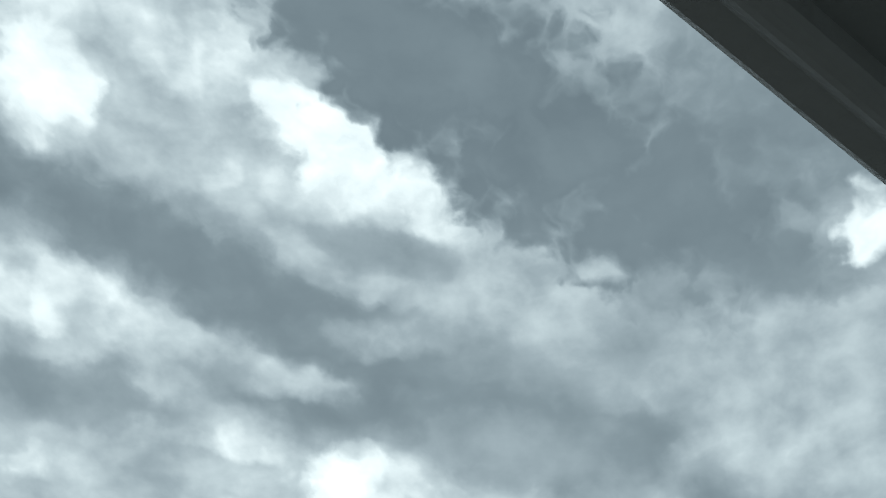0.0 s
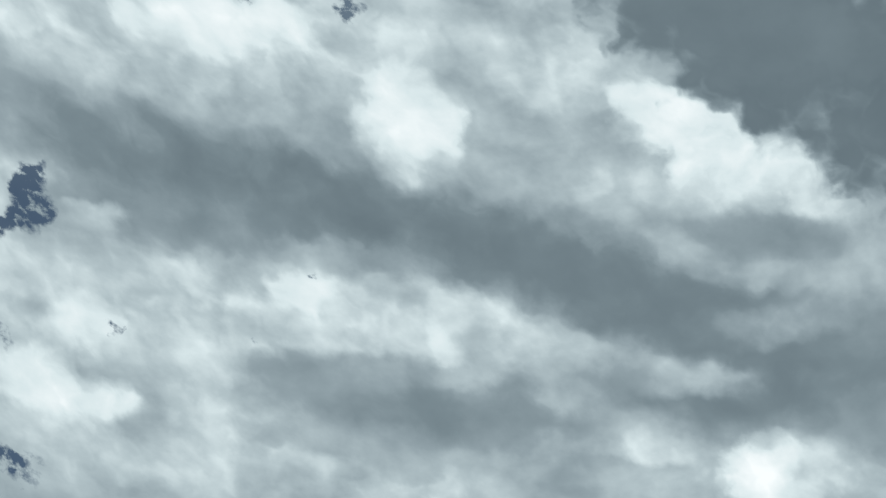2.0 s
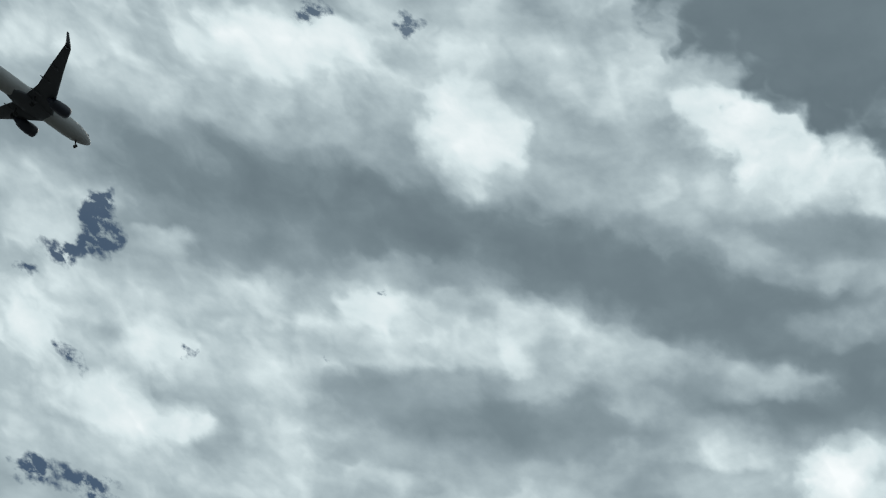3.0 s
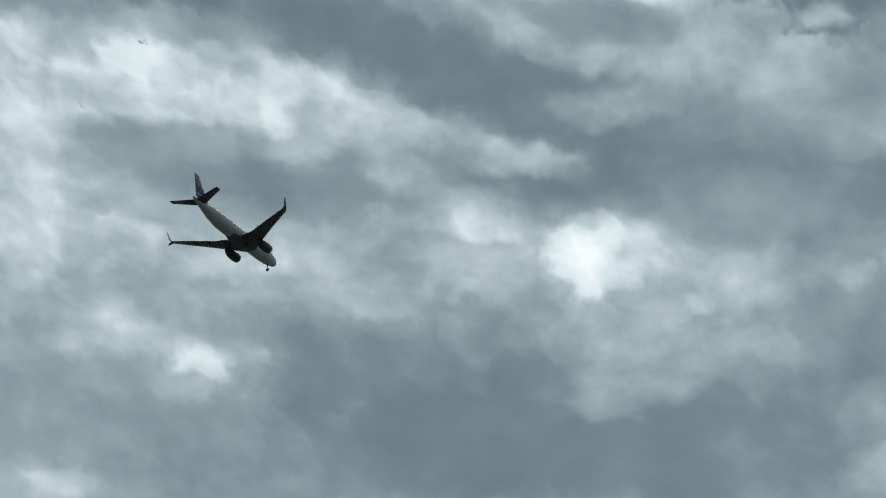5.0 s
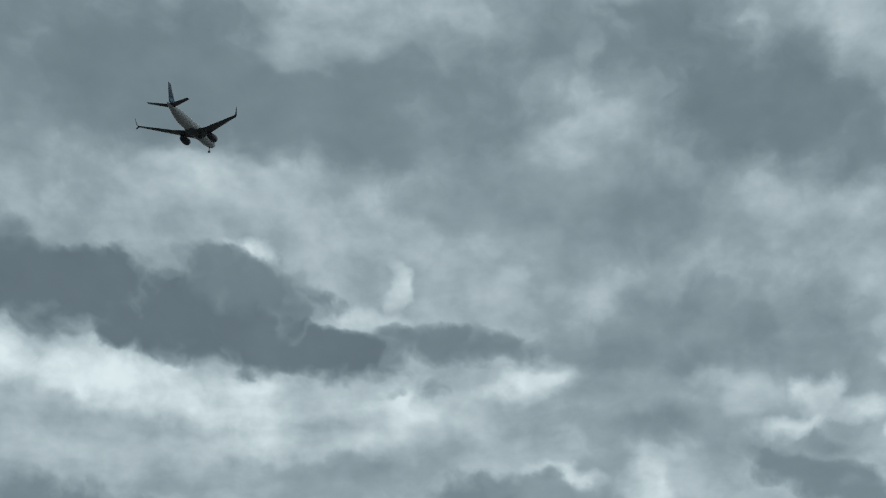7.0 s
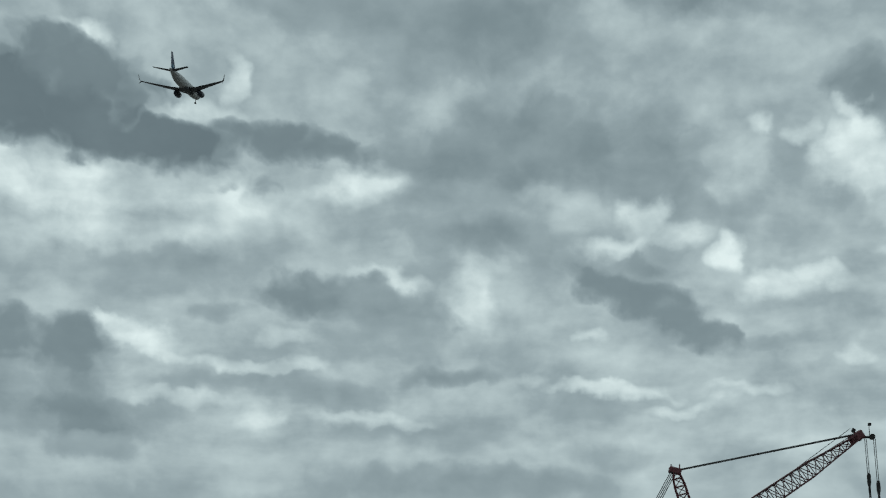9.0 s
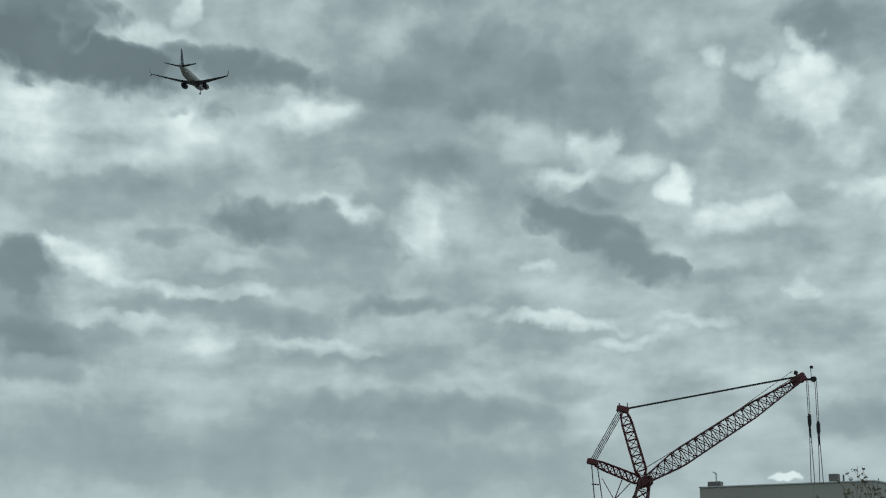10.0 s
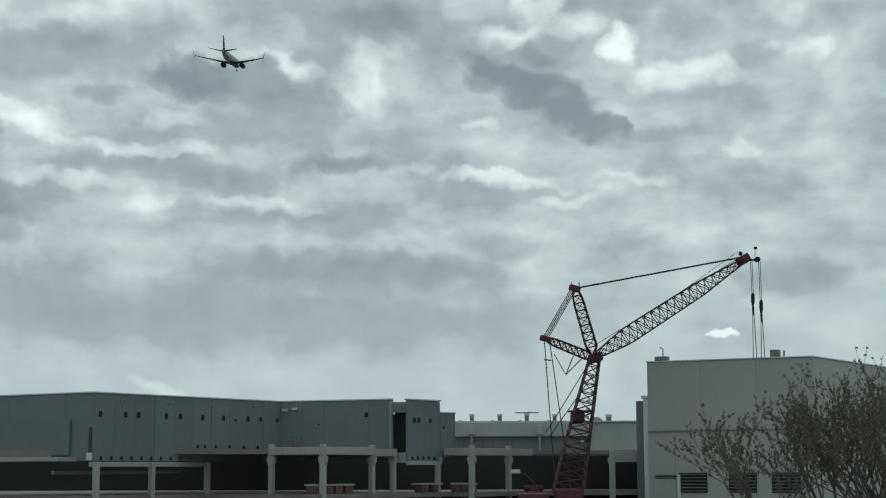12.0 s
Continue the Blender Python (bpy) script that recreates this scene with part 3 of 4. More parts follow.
def panelled_wall(name, label, a, b, z0, z1, width, mat, thick=0.22, rows_=1, edge=True):
    """A wall of tall precast panels with open joints, and a metal coping."""
    wall = thing(name, label, "wall", kind="structure", at=on_wall(a, b, 0, 0))
    length = (b - a).length
    n = max(1, round(length / width))
    w = length / n
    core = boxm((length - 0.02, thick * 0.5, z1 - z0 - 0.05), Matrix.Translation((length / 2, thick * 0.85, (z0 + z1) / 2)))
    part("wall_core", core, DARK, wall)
    h = (z1 - z0) / rows_
    shared = mesh_of("panel", boxm((w - 0.014, thick, h - 0.014), bevel=0.012), mat)
    for k in range(n):
        for r in range(rows_):
            p = new("panel", shared)
            p.parent = wall
            p.location = ((k + 0.5) * w, thick / 2 + 0.012 * ((k * 7 + r * 3) % 3), z0 + (r + 0.5) * h)
    if edge:
        part("coping", boxm((length + 0.1, thick + 0.25, 0.12), Matrix.Translation((length / 2, thick * 0.6, z1 + 0.06)), 0.02), COPING, wall, "thin pale metal coping")
    return wall


def pockets(wall, spots, size=(0.42, 0.5), depth=0.06):
    """Black blocks that paint the shade of square holes: s along the wall, z, and a size factor."""
    for s, z, k in spots:
        bm = boxm((size[0] * k + 0.1, 0.05, size[1] * k + 0.1), Matrix.Translation((s, 0.0, z)), 0.01)
        fr = part("opening_surround", bm, GREY_PANEL, wall)
        part("opening", boxm((size[0] * k, depth, size[1] * k), Matrix.Translation((s, -0.005, z))), SHADOW_GAP, fr)


wall_a = panelled_wall("wall_1", "dark grey precast panel wall of the unfinished building", K0 - ACROSS * 16, K0, 7.6, ROOF_Z, 3.2, GREY_PANEL)
wall_b = panelled_wall("wall_2", "grey precast wall with small square openings painted black under its coping", K0, K1, 7.6, ROOF_Z, 2.35, GREY_PANEL)
wall_c = panelled_wall("wall_3", "grey precast wall above the open concrete deck", K1, K2, 7.9, ROOF_Z, 2.2, GREY_PANEL)
wall_d = panelled_wall("wall_4", "grey precast wall block beside the tall dark opening", N1, N2, 7.6, ROOF_Z - 0.05, 2.3, GREY_PANEL)
wall_e = panelled_wall("wall_5", "low grey precast wall end of the building", N2, N3, 7.9, 11.9, 1.2, GREY_PANEL)
wall_f = panelled_wall("wall_6", "grey precast end wall turning back from the deck", N3, N3 + ALONG * 0.02 - ACROSS * 12, 7.9, 11.9, 3, GREY_PANEL)
pockets(wall_b, [(0.75, 11.35, 0.9), (3.6, 11.35, 0.9), (5.1, 11.35, 0.95), (8.4, 11.35, 0.9), (10.1, 11.35, 0.9), (12.9, 11.35, 0.9),
                 (15.6, 11.35, 0.9), (17.2, 11.2, 0.55), (18.9, 11.35, 0.9), (20.6, 11.35, 0.8), (22.9, 11.35, 0.7)])
pockets(wall_c, [(3.9, 10.9, 0.3), (8.7, 11.7, 0.85)])
pockets(wall_d, [(0.9, 11.2, 0.9), (1.5, 11.2, 0.9), (3.1, 11.2, 0.8)])
pockets(wall_e, [(0.5, 10.6, 0.6)])
for w_, ss in ((wall_b, (3.0, 8.6, 13.8, 19.6)),):
    for s in ss:
        bm = boxm((0.16, 0.18, 0.14), Matrix.Translation((s, -0.1, 12.5)), 0.02)
        add_box(bm, (0.14, 0.16, 0.12), Matrix.Translation((s + 0.4, -0.09, 12.56)), 0.02)
        part("lifting_bracket", bm, GALV, w_)
for s in (0.35, 1.35):
    lamp = part("wall_lamp", boxm((0.55, 0.3, 0.22), Matrix.Translation((s + 0.2, -0.17, 12.2 + 0.1 * s)), 0.04), COPING, wall_c, "white flood light housing")



def studs(wall, places, z):
    """Short dark bolts left standing along a wall's foot."""
    shared = mesh_of("anchor_bolt", boxm((0.16, 0.14, 0.28), bevel=0.03), SHADOW_GAP)
    for s in places:
        o = new("anchor_bolt", shared)
        o.parent = wall
        o.location = (s, -0.06, z + 0.05 * ((s * 7) % 1))


studs(wall_b, [0.9 + 1.15 * k for k in range(9)], 7.82)
studs(wall_b, [12.3, 13.2, 14.6, 16.4, 18.3, 20.2, 22.0], 8.85)
studs(wall_d, [0.6 + 0.75 * k for k in range(5)], 7.85)

for p, nm in ((K1, "corner_post"), (K2, "corner_post"), (N2, "corner_post")):
    top_z = 11.9 if p is N2 else ROOF_Z
    bm = boxm((0.34, 0.34, top_z - 7.7), Matrix.Translation((p.x, p.y + 0.2, (top_z + 7.7) / 2)) @ Matrix.Rotation(TURN_C, 4, "Z"), 0.02)
    tagged(part("trim_" + nm, bm, GREY_PANEL), "grey precast corner post between two walls", "trim", kind="structure")
# dark strip laid on the wall stands in for shade at the corner
part("corner_groove", boxm((0.3, 0.12, 2.4), Matrix.Translation((15.75, -0.04, 9.1)), 0.02), CABLE, wall_a, "dark strip painted for the shade at the corner")
part("corner_bracket", boxm((0.45, 0.3, 0.6), Matrix.Translation((15.8, -0.15, 7.95)), 0.05), COPING, wall_a, "pale concrete corner bracket")

# tall opening between the two blocks, its shade painted as a black sheet
notch = thing("door_1", "tall opening between two grey wall blocks, its shade a painted black sheet", "opening", kind="structure", at=on_wall(K2, N1, 0, 0))
gap_w = (N1 - K2).length
part("lintel", boxm((gap_w, 0.3, 0.8), Matrix.Translation((gap_w / 2, 0.35, 12.25)), 0.02), GREY_PANEL, notch)
part("sill_beam", boxm((gap_w, 0.4, 0.9), Matrix.Translation((gap_w / 2, 0.3, 7.9)), 0.02), CONCRETE, notch)
part("jamb", boxm((0.14, 0.4, 5.0), Matrix.Translation((0.0, 0.1, 10.4)), 0.02), CONCRETE, notch)
part("dark_recess", boxm((gap_w, 0.1, 4.2), Matrix.Translation((gap_w / 2, 0.75, 10.2))), SHADOW_GAP, notch)

roof_outline = [K0 - ACROSS * 16, K0, K1, K2, N1, N2, N2 + ALONG * 2 - ACROSS * 12, K0 - ACROSS * 16 + ALONG * 40]
inner = [p + (ALONG - ACROSS) * 0.45 for p in roof_outline]
bm = prism(bmesh.new(), [(p.x, p.y) for p in inner], ROOF_Z - 0.5, ROOF_Z - 0.2)
tagged(part("roof_1", bm, ROOFING), "flat grey membrane roof of the unfinished building", "roof", kind="structure")

# proud lower panel and canopy slab on the far left wall
apron = thing("canopy_slab", "concrete canopy slab with a rail on the dark grey wall", "canopy", at=on_wall(K0 - ACROSS * 16, K0, 0, 0))
part("slab", boxm((14.4, 2.2, 0.35), Matrix.Translation((7.2, -1.1, 7.75)), 0.03), CONCRETE, apron)
part("upstand_panel", boxm((13.6, 0.25, 2.9), Matrix.Translation((6.8, -0.14, 9.5)), 0.02), GREY_PANEL, apron)
part("kerb_board", boxm((13.4, 0.08, 0.5), Matrix.Translation((6.7, -1.9, 8.18))), DECK, apron)


# ---- open concrete frame ----
def column(p, top, foot=GROUND, w=0.44, corbel=7.75):
    """A square precast column with a corbel on each side and a short stub above the beam."""
    col = thing("concrete_column", "square precast concrete column with corbels", "column", "columns of the open frame",
                at=Matrix.Translation((p.x, p.y, foot)) @ Matrix.Rotation(TURN_C, 4, "Z"))
    part("shaft", boxm((w, w, top - foot), Matrix.Translation((0, 0, (top - foot) / 2)), 0.03), CONCRETE, col)
    if corbel:
        bm = bmesh.new()
        z = corbel - foot
        for sx in (-1, 1):
            loft(bm, [[(sx * w * 0.45, -w * 0.42, z - 0.55), (sx * w * 0.45, w * 0.42, z - 0.55), (sx * w * 0.45, w * 0.42, z + 0.2), (sx * w * 0.45, -w * 0.42, z + 0.2)],
                      [(sx * w * 0.85, -w * 0.42, z - 0.2), (sx * w * 0.85, w * 0.42, z - 0.2), (sx * w * 0.85, w * 0.42, z + 0.2), (sx * w * 0.85, -w * 0.42, z + 0.2)]])
        part("corbel", bm, CONCRETE, col)
    return col


def beam(a, b, top, deep=0.65, wide=0.45, mat=None, out=0.0):
    m = on_wall(a, b, 0, 0, out)
    length = (b - a).length
    be = thing("concrete_beam", "pale precast concrete edge beam on columns", "beam", "beams of the open frame", at=m)
    bm = boxm((length - 0.03, wide, deep), Matrix.Translation((length / 2, 0, top - deep / 2)), 0.03)
    part("web", bm, mat or CONCRETE, be)
    part("ledge", boxm((length - 0.6, wide * 0.6, 0.2), Matrix.Translation((length / 2, wide * 0.6, top - deep + 0.1)), 0.02), mat or CONCRETE, be)
    return be


F3, F4, F5, F6 = Vector((-14.42, 143.6, 0)), Vector((-9.88, 140.6, 0)), Vector((-6.05, 146.4, 0)), Vector((-4.31, 149.0, 0))
G8, G9, G9e = Vector((2.64, 150.7, 0)), Vector((6.12, 156.0, 0)), Vector((8.38, 159.4, 0))
H10, H11 = Vector((15.9, 158.5, 0)), Vector((19.0, 160.2, 0))
DW = K0 + ALONG * 9.5
for s in (0.3, 6.7, 13.6):
    column(K0 + ALONG * s + ACROSS * 0.15, 7.55, corbel=0)
for p, top in ((F3, 9.0), (F4, 9.0), (F5, 8.95), (F6, 7.6), (N2 - ALONG * 0.4, 7.6), (G8, 9.0), (G9, 9.0), (H10, 8.6), (H11, 8.6)):
    column(p, top)
beam(K0, K0 + ALONG * 14, 7.55, 0.4, out=-0.2)
beam(F3, F4, 8.75, out=0.05)
beam(F4, F5, 8.75, out=0.05)
beam(F5, F6 + ALONG * 0.3, 8.65, out=0.05)
beam(N1, N2, 7.6, 0.35)
beam(N2 + ACROSS * 0.5, G8, 8.75)
beam(G8, G9e, 8.75)
beam(H10, H11, 8.5, 1.0)

DECK_TOP = 8.6
bm = prism(bmesh.new(), [(p.x, p.y) for p in (DW, F3, F4, F5, F6, K2, K1)], DECK_TOP - 0.4, DECK_TOP)
tagged(part("floor_upper", bm, DECK), "dusty raw concrete deck over the open storey", "deck", kind="structure")
bm = prism(bmesh.new(), [(p.x, p.y) for p in (N2 + ALONG * 0.5, G8 + ALONG * 0.5, G9e, H10 + ALONG * 0.3, H11, H11 + ALONG * 16, N2 + ALONG * 16)], 8.25, DECK_TOP)
tagged(part("floor_upper_2", bm, DECK), "brownish concrete deck with debris beside the crane", "deck", kind="structure")
# storey floor, and added back walls with the interior shade in their near-black colour
site = [K0 - ACROSS * 44, K0 - ACROSS * 0 - ALONG * 0.5, F3 - ALONG * 1.5 - ACROSS * 6, F4 - ALONG * 0.6, F5 + ACROSS * 0.6, N2 + ACROSS * 0.8, G8 + ACROSS * 0.6, G9e + ACROSS * 0.5, H10, H11, H11 + ALONG * 18, K0 - ACROSS * 44 + ALONG * 40]
bm = prism(bmesh.new(), [(p.x, p.y) for p in site], 4.45, 4.85)
tagged(part("floor", bm, DECK), "raw concrete floor of the open storey", "floor", kind="structure")
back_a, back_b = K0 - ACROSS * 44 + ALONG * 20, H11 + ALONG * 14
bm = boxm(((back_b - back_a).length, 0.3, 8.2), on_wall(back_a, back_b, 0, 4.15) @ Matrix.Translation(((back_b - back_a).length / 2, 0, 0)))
tagged(part("wall_back", bm, DARK), "added back wall of the open storey, interior shade painted near black", "wall", kind="structure")
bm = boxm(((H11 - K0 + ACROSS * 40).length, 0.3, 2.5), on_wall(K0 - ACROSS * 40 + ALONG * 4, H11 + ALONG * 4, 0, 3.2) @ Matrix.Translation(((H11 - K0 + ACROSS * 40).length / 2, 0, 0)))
tagged(part("wall_lower", bm, DARK), "wall of the lowest storey, interior shade painted near black", "wall", kind="structure")
beam(K0 + ALONG * 0.5 - ACROSS * 5, K0 + ALONG * 16 - ACROSS * 5, 6.85, 0.3, 0.3)


def guard_rail(a, b, z, seed):
    """Tube rail on posts, with a toe board."""
    m = on_wall(a, b, 0, z)
    n = max(2, round((b - a).length / 1.6))
    length = (b - a).length
    gr = thing("guard_rail", "orange temporary guard rail on the concrete deck", "rail", "guard rails on the deck", at=m)
    for k in range(n + 1):
        part("post", tube(bmesh.new(), (length * k / n, 0, 0), (length * k / n, 0, 1.05), 0.03), RUST_RAIL, gr)
    for h in (0.55, 1.05):
        part("rail", tube(bmesh.new(), (0, 0, h), (length, 0, h), 0.025), RUST_RAIL, gr)
    part("toe_board", boxm((length, 0.04, 0.3), Matrix.Translation((length / 2, 0, 0.15))), RUST_RAIL, gr)
    return gr


guard_rail(G8 + ALONG * 1.0 + ACROSS * -1.5, G8 + ALONG * 9.5 - ACROSS * 1.5, DECK_TOP, 1)
guard_rail(F3 + ALONG * 2.5 + ACROSS * 0.2, F3 + ALONG * 2.5 + ACROSS * 1.2, DECK_TOP, 2)

# ---- long pale building behind ----
mid = thing("warehouse", "long low pale grey warehouse with roof vents", "building", at=Matrix.Translation((0, 205, -0.33)))
part("wall", boxm((18, 0.4, 1.7), Matrix.Translation((9.6, 0, 12.0)), 0.03), FAR_PANEL, mid)
part("wall", boxm((7.0, 0.4, 13.9), Matrix.Translation((21.4, 0.3, 5.95)), 0.03), FAR_PANEL, mid)
part("wall", boxm((18, 0.4, 12.2), Matrix.Translation((9.6, 0.6, 5.1))), GREY_PANEL, mid, "darker grey wall below the pale band")
part("roof", boxm((24, 30, 0.25), Matrix.Translation((12.6, 15.4, 12.7))), ROOFING, mid)
part("coping", boxm((24.6, 0.5, 0.14), Matrix.Translation((12.8, 0.05, 12.95))), COPING, mid)
for x in (3.8, 12.0):
    part("downpipe", tube(bmesh.new(), (x, -0.3, 8), (x, -0.3, 11.5), 0.13), GALV, mid)
    part("rain_head", boxm((0.8, 0.5, 1.1), Matrix.Translation((x, -0.4, 11.9)), 0.06), GALV, mid)


def roof_vent(x, y, z, r, h, arms=False):
    rv = thing("roof_vent", "small metal ventilator on the warehouse roof", "vent", "roof vents", at=Matrix.Translation((x, y, z)))
    bm = tube(bmesh.new(), (0, 0, 0), (0, 0, h * 0.72), r * 0.72, sides=10)
    part("stack", bm, ROOF_BOX, rv)
    bm = tube(bmesh.new(), (0, 0, h * 0.72), (0, 0, h), r, r * 0.8, sides=10)
    part("cap", bm, GALV, rv)
    if arms:
        part("arm", boxm((2.9, 0.1, 0.14), Matrix.Translation((0, 0, h + 0.05))), ROOF_BOX, rv)
        part("arm", boxm((0.1, 1.6, 0.14), Matrix.Translation((0.3, 0, h + 0.12))), ROOF_BOX, rv)
    return rv


for x, r, h, arms in ((3.9, 0.42, 1.75, False), (7.3, 0.42, 1.75, False), (10.6, 0.42, 1.9, True), (14.0, 0.4, 1.7, False), (2.5, 0.2, 0.6, False), (6.4, 0.2, 0.6, False), (9.8, 0.2, 0.6, False), (13.2, 0.2, 0.6, False), (20.6, 0.55, 1.6, False)):
    roof_vent(x, 207, 12.5, r * 0.85, h * 0.62, arms)
dome = thing("roof_dome", "round dark roof hood on the warehouse", "vent", at=Matrix.Translation((19.0, 207, 12.5)))
bm = bmesh.new()
bmesh.ops.create_uvsphere(bm, u_segments=14, v_segments=8, radius=0.9, matrix=Matrix.Diagonal((1, 1, 0.8, 1)))
part("hood", bm, ROOF_BOX, dome, smooth=True)

# ---- tall pale building ----
R1, R2 = Vector((19.16, 157.4, 0)), Vector((32.98, 150.0, 0))
R3 = R2 + ALONG * 26
tall_a = panelled_wall("wall_7", "tall beige clad wall with a level joint half way up", R1, R2, 10.35, 16.7, 5.2, PALE_PANEL)
tall_a2 = panelled_wall("wall_8", "beige lower cladding with dark louvred openings", R1, R2, GROUND, 10.28, 2.6, PALE_PANEL, edge=False)
tall_b = panelled_wall("wall_9", "tall beige clad end wall behind the trees", R2, R3, GROUND, 16.7, 5.2, PALE_PANEL)
part("ledge", boxm((15.7, 0.12, 0.12), Matrix.Translation((7.85, -0.04, 10.3))), ROOF_BOX, tall_a)


def louvre(wall, s, z, w, h):
    # black box on the wall paints the shade behind the slats
    fr = part("louvre", boxm((w, 0.12, h), Matrix.Translation((s, -0.04, z)), 0.01), SHADOW_GAP, wall, "louvred opening with shade painted black behind its slats")
    n = max(2, int(h / 0.3))
    for k in range(n):
        part("slat", boxm((w - 0.08, 0.06, 0.05), Matrix.Translation((s, -0.12, z - h / 2 + (k + 0.5) * h / n)) @ Matrix.Rotation(0.6, 4, "X")), ROOF_BOX, fr)


louvre(tall_a2, 1.75, 6.15, 2.2, 0.35)
louvre(tall_a2, 4.3, 5.6, 2.7, 1.8)
louvre(tall_a2, 9.0, 5.6, 2.6, 1.8)
louvre(tall_a2, 13.0, 5.6, 2.6, 1.8)
part("mullion", boxm((0.3, 0.2, 2.2), Matrix.Translation((2.95, -0.08, 5.2)), 0.02), COPING, tall_a2)
bm = prism(bmesh.new(), [(p.x, p.y) for p in (R1 + ALONG * 0.4 + ACROSS * 0.3, R2 + ALONG * 0.4 - ACROSS * 0.3, R3 - ACROSS * 0.3, R1 + ALONG * 26)], 16.2, 16.5)
tagged(part("roof_2", bm, ROOFING), "flat roof of the tall beige building", "roof", kind="structure")
tower = thing("stair_tower", "narrow dark grey service block beside the beige building", "building", at=on_wall(R1, R2, 0, 0))
part("wall", boxm((1.5, 2.5, 14.2), Matrix.Translation((-0.95, 2.6, 6.1)), 0.04), GREY_PANEL, tower)
part("pipe_chase", boxm((0.5, 0.5, 14.4), Matrix.Translation((-0.3, 0.5, 6.2)), 0.04), COPING, tower)
part("cap", boxm((0.8, 0.8, 0.3), Matrix.Translation((-0.3, 0.5, 13.5)), 0.05), COPING, tower)
unit = thing("roof_unit", "grey box with a goose-neck vent on the beige roof", "vent", at=on_wall(R1, R2, 1.4, 16.8, -0.3))
part("box", boxm((1.2, 0.8, 0.45), Matrix.Translation((0, 0, 0.2)), 0.04), ROOF_BOX, unit)
bm = tube(bmesh.new(), (0.1, 0, 0.4), (0.1, 0, 1.15), 0.07)
tube(bm, (0.1, 0, 1.15), (-0.2, 0, 1.3), 0.07)
part("goose_neck", bm, COPING, unit)
unit2 = thing("roof_unit", "square grey ventilation box on the beige roof", "vent", at=on_wall(R1, R2, 12.2, 16.8, -0.4))
part("box", boxm((0.8, 0.7, 0.7), Matrix.Translation((0, 0, 0.33)), 0.04), ROOF_BOX, unit2)
part("pipe", tube(bmesh.new(), (0.8, 0, 0), (0.8, 0, 0.6), 0.08), ROOF_BOX, unit2)

# ---- crane ----
CR = 150.0 / 165.0


def cp(x, z, dy=0.0):
    return Vector((x * CR, 150.0 + dy, 6.2 + (z - 6.2) * CR))


def lattice(a, b, w0, w1, ends=(0.4, 0.4), bays=12, chord=0.085, brace=0.045, flat_w=None):
    """A four-chord lattice boom from a to b, deep w0 near a and w1 near b, tapering at both ends."""
    bm = bmesh.new()
    way = (b - a)
    length = way.length
    way = way.normalized()
    side = Vector((0, 1, 0))
    up_ = side.cross(way).normalized()

    def ring(s):
        f_ = s / length
        w = w0 + (w1 - w0) * f_
        t0, t1 = ends
        k = min(1.0, 0.3 + 0.7 * f_ / max(t0, 1e-3)) * min(1.0, 0.35 + 0.65 * (1 - f_) / max(t1, 1e-3))
        d = (flat_w or w) * (0.6 + 0.4 * k)
        return [a + way * s + up_ * (i * w * k / 2) + side * (j * d / 2) for i, j in ((1, 1), (1, -1), (-1, -1), (-1, 1))]

    rings = [ring(length * k / bays) for k in range(bays + 1)]
    for p, q_ in zip(rings, rings[1:]):
        for k in range(4):
            tube(bm, p[k], q_[k], chord, sides=5)
            tube(bm, p[k], q_[(k + 1) % 4], brace, sides=4)
            tube(bm, p[k], p[(k + 1) % 4], brace, sides=4)
        tube(bm, p[1], q_[0], brace, sides=4)
        tube(bm, p[2], q_[1], brace, sides=4)
    return bm


crane = thing("crawler_crane", "tall red lattice boom crawler crane with luffing jib", "crane", at=Matrix())
J, T, M1, M2 = cp(14.98, 17.83), cp(29.85, 27.3), cp(13.1, 24.55), cp(10.15, 19.6)
FOOT = cp(11.9, 3.6)
part("main_boom", lattice(FOOT, J, 2.45, 2.45, (0.02, 0.8), 16, 0.09, 0.042), DULL_STEEL, crane, "dark red lattice main boom")
part("luffing_jib", lattice(J, T, 1.6, 1.15, (0.22, 0.3), 20, 0.07, 0.038), DULL_STEEL, crane, "brown-red lattice jib")
part("front_strut", lattice(J + Vector((-0.1, 0, 0.2)), M1, 0.95, 0.85, (0.1, 0.15), 9, 0.06, 0.035), RED_STEEL, crane)
part("rear_strut", lattice(J + Vector((-0.2, 0, -0.1)), M2, 0.75, 0.6, (0.1, 0.15), 8, 0.06, 0.035), RED_STEEL, crane)
head = part("jib_head", boxm((1.3, 0.7, 0.75), Matrix.Translation(T + Vector((-0.1, 0, 0.05))) @ Matrix.Rotation(-0.5, 4, "Y"), 0.1), RED_STEEL, crane, "dark red jib head")
bm = bmesh.new()
for x, z, r in ((0.1, 0.05, 0.34), (1.2, 0.05, 0.24), (-0.3, 0.6, 0.16)):
    tube(bm, T + Vector((x, -0.2, z)), T + Vector((x, 0.2, z)), r, sides=12)
tube(bm, T, T + Vector((1.2, 0, 0.05)), 0.11)
tube(bm, T + Vector((-0.1, 0, 0)), T + Vector((-0.35, 0, 0.8)), 0.09)
part("sheave", bm, TYRE, head)
bm = tube(bmesh.new(), T + Vector((1.0, 0, 0)), T + Vector((1.0, 0, 1.1)), 0.03)
add_box(bm, (0.28, 0.14, 0.24), Matrix.Translation(T + Vector((1.06, 0, 1.1))))
part("mast_light", bm, TYRE, head)
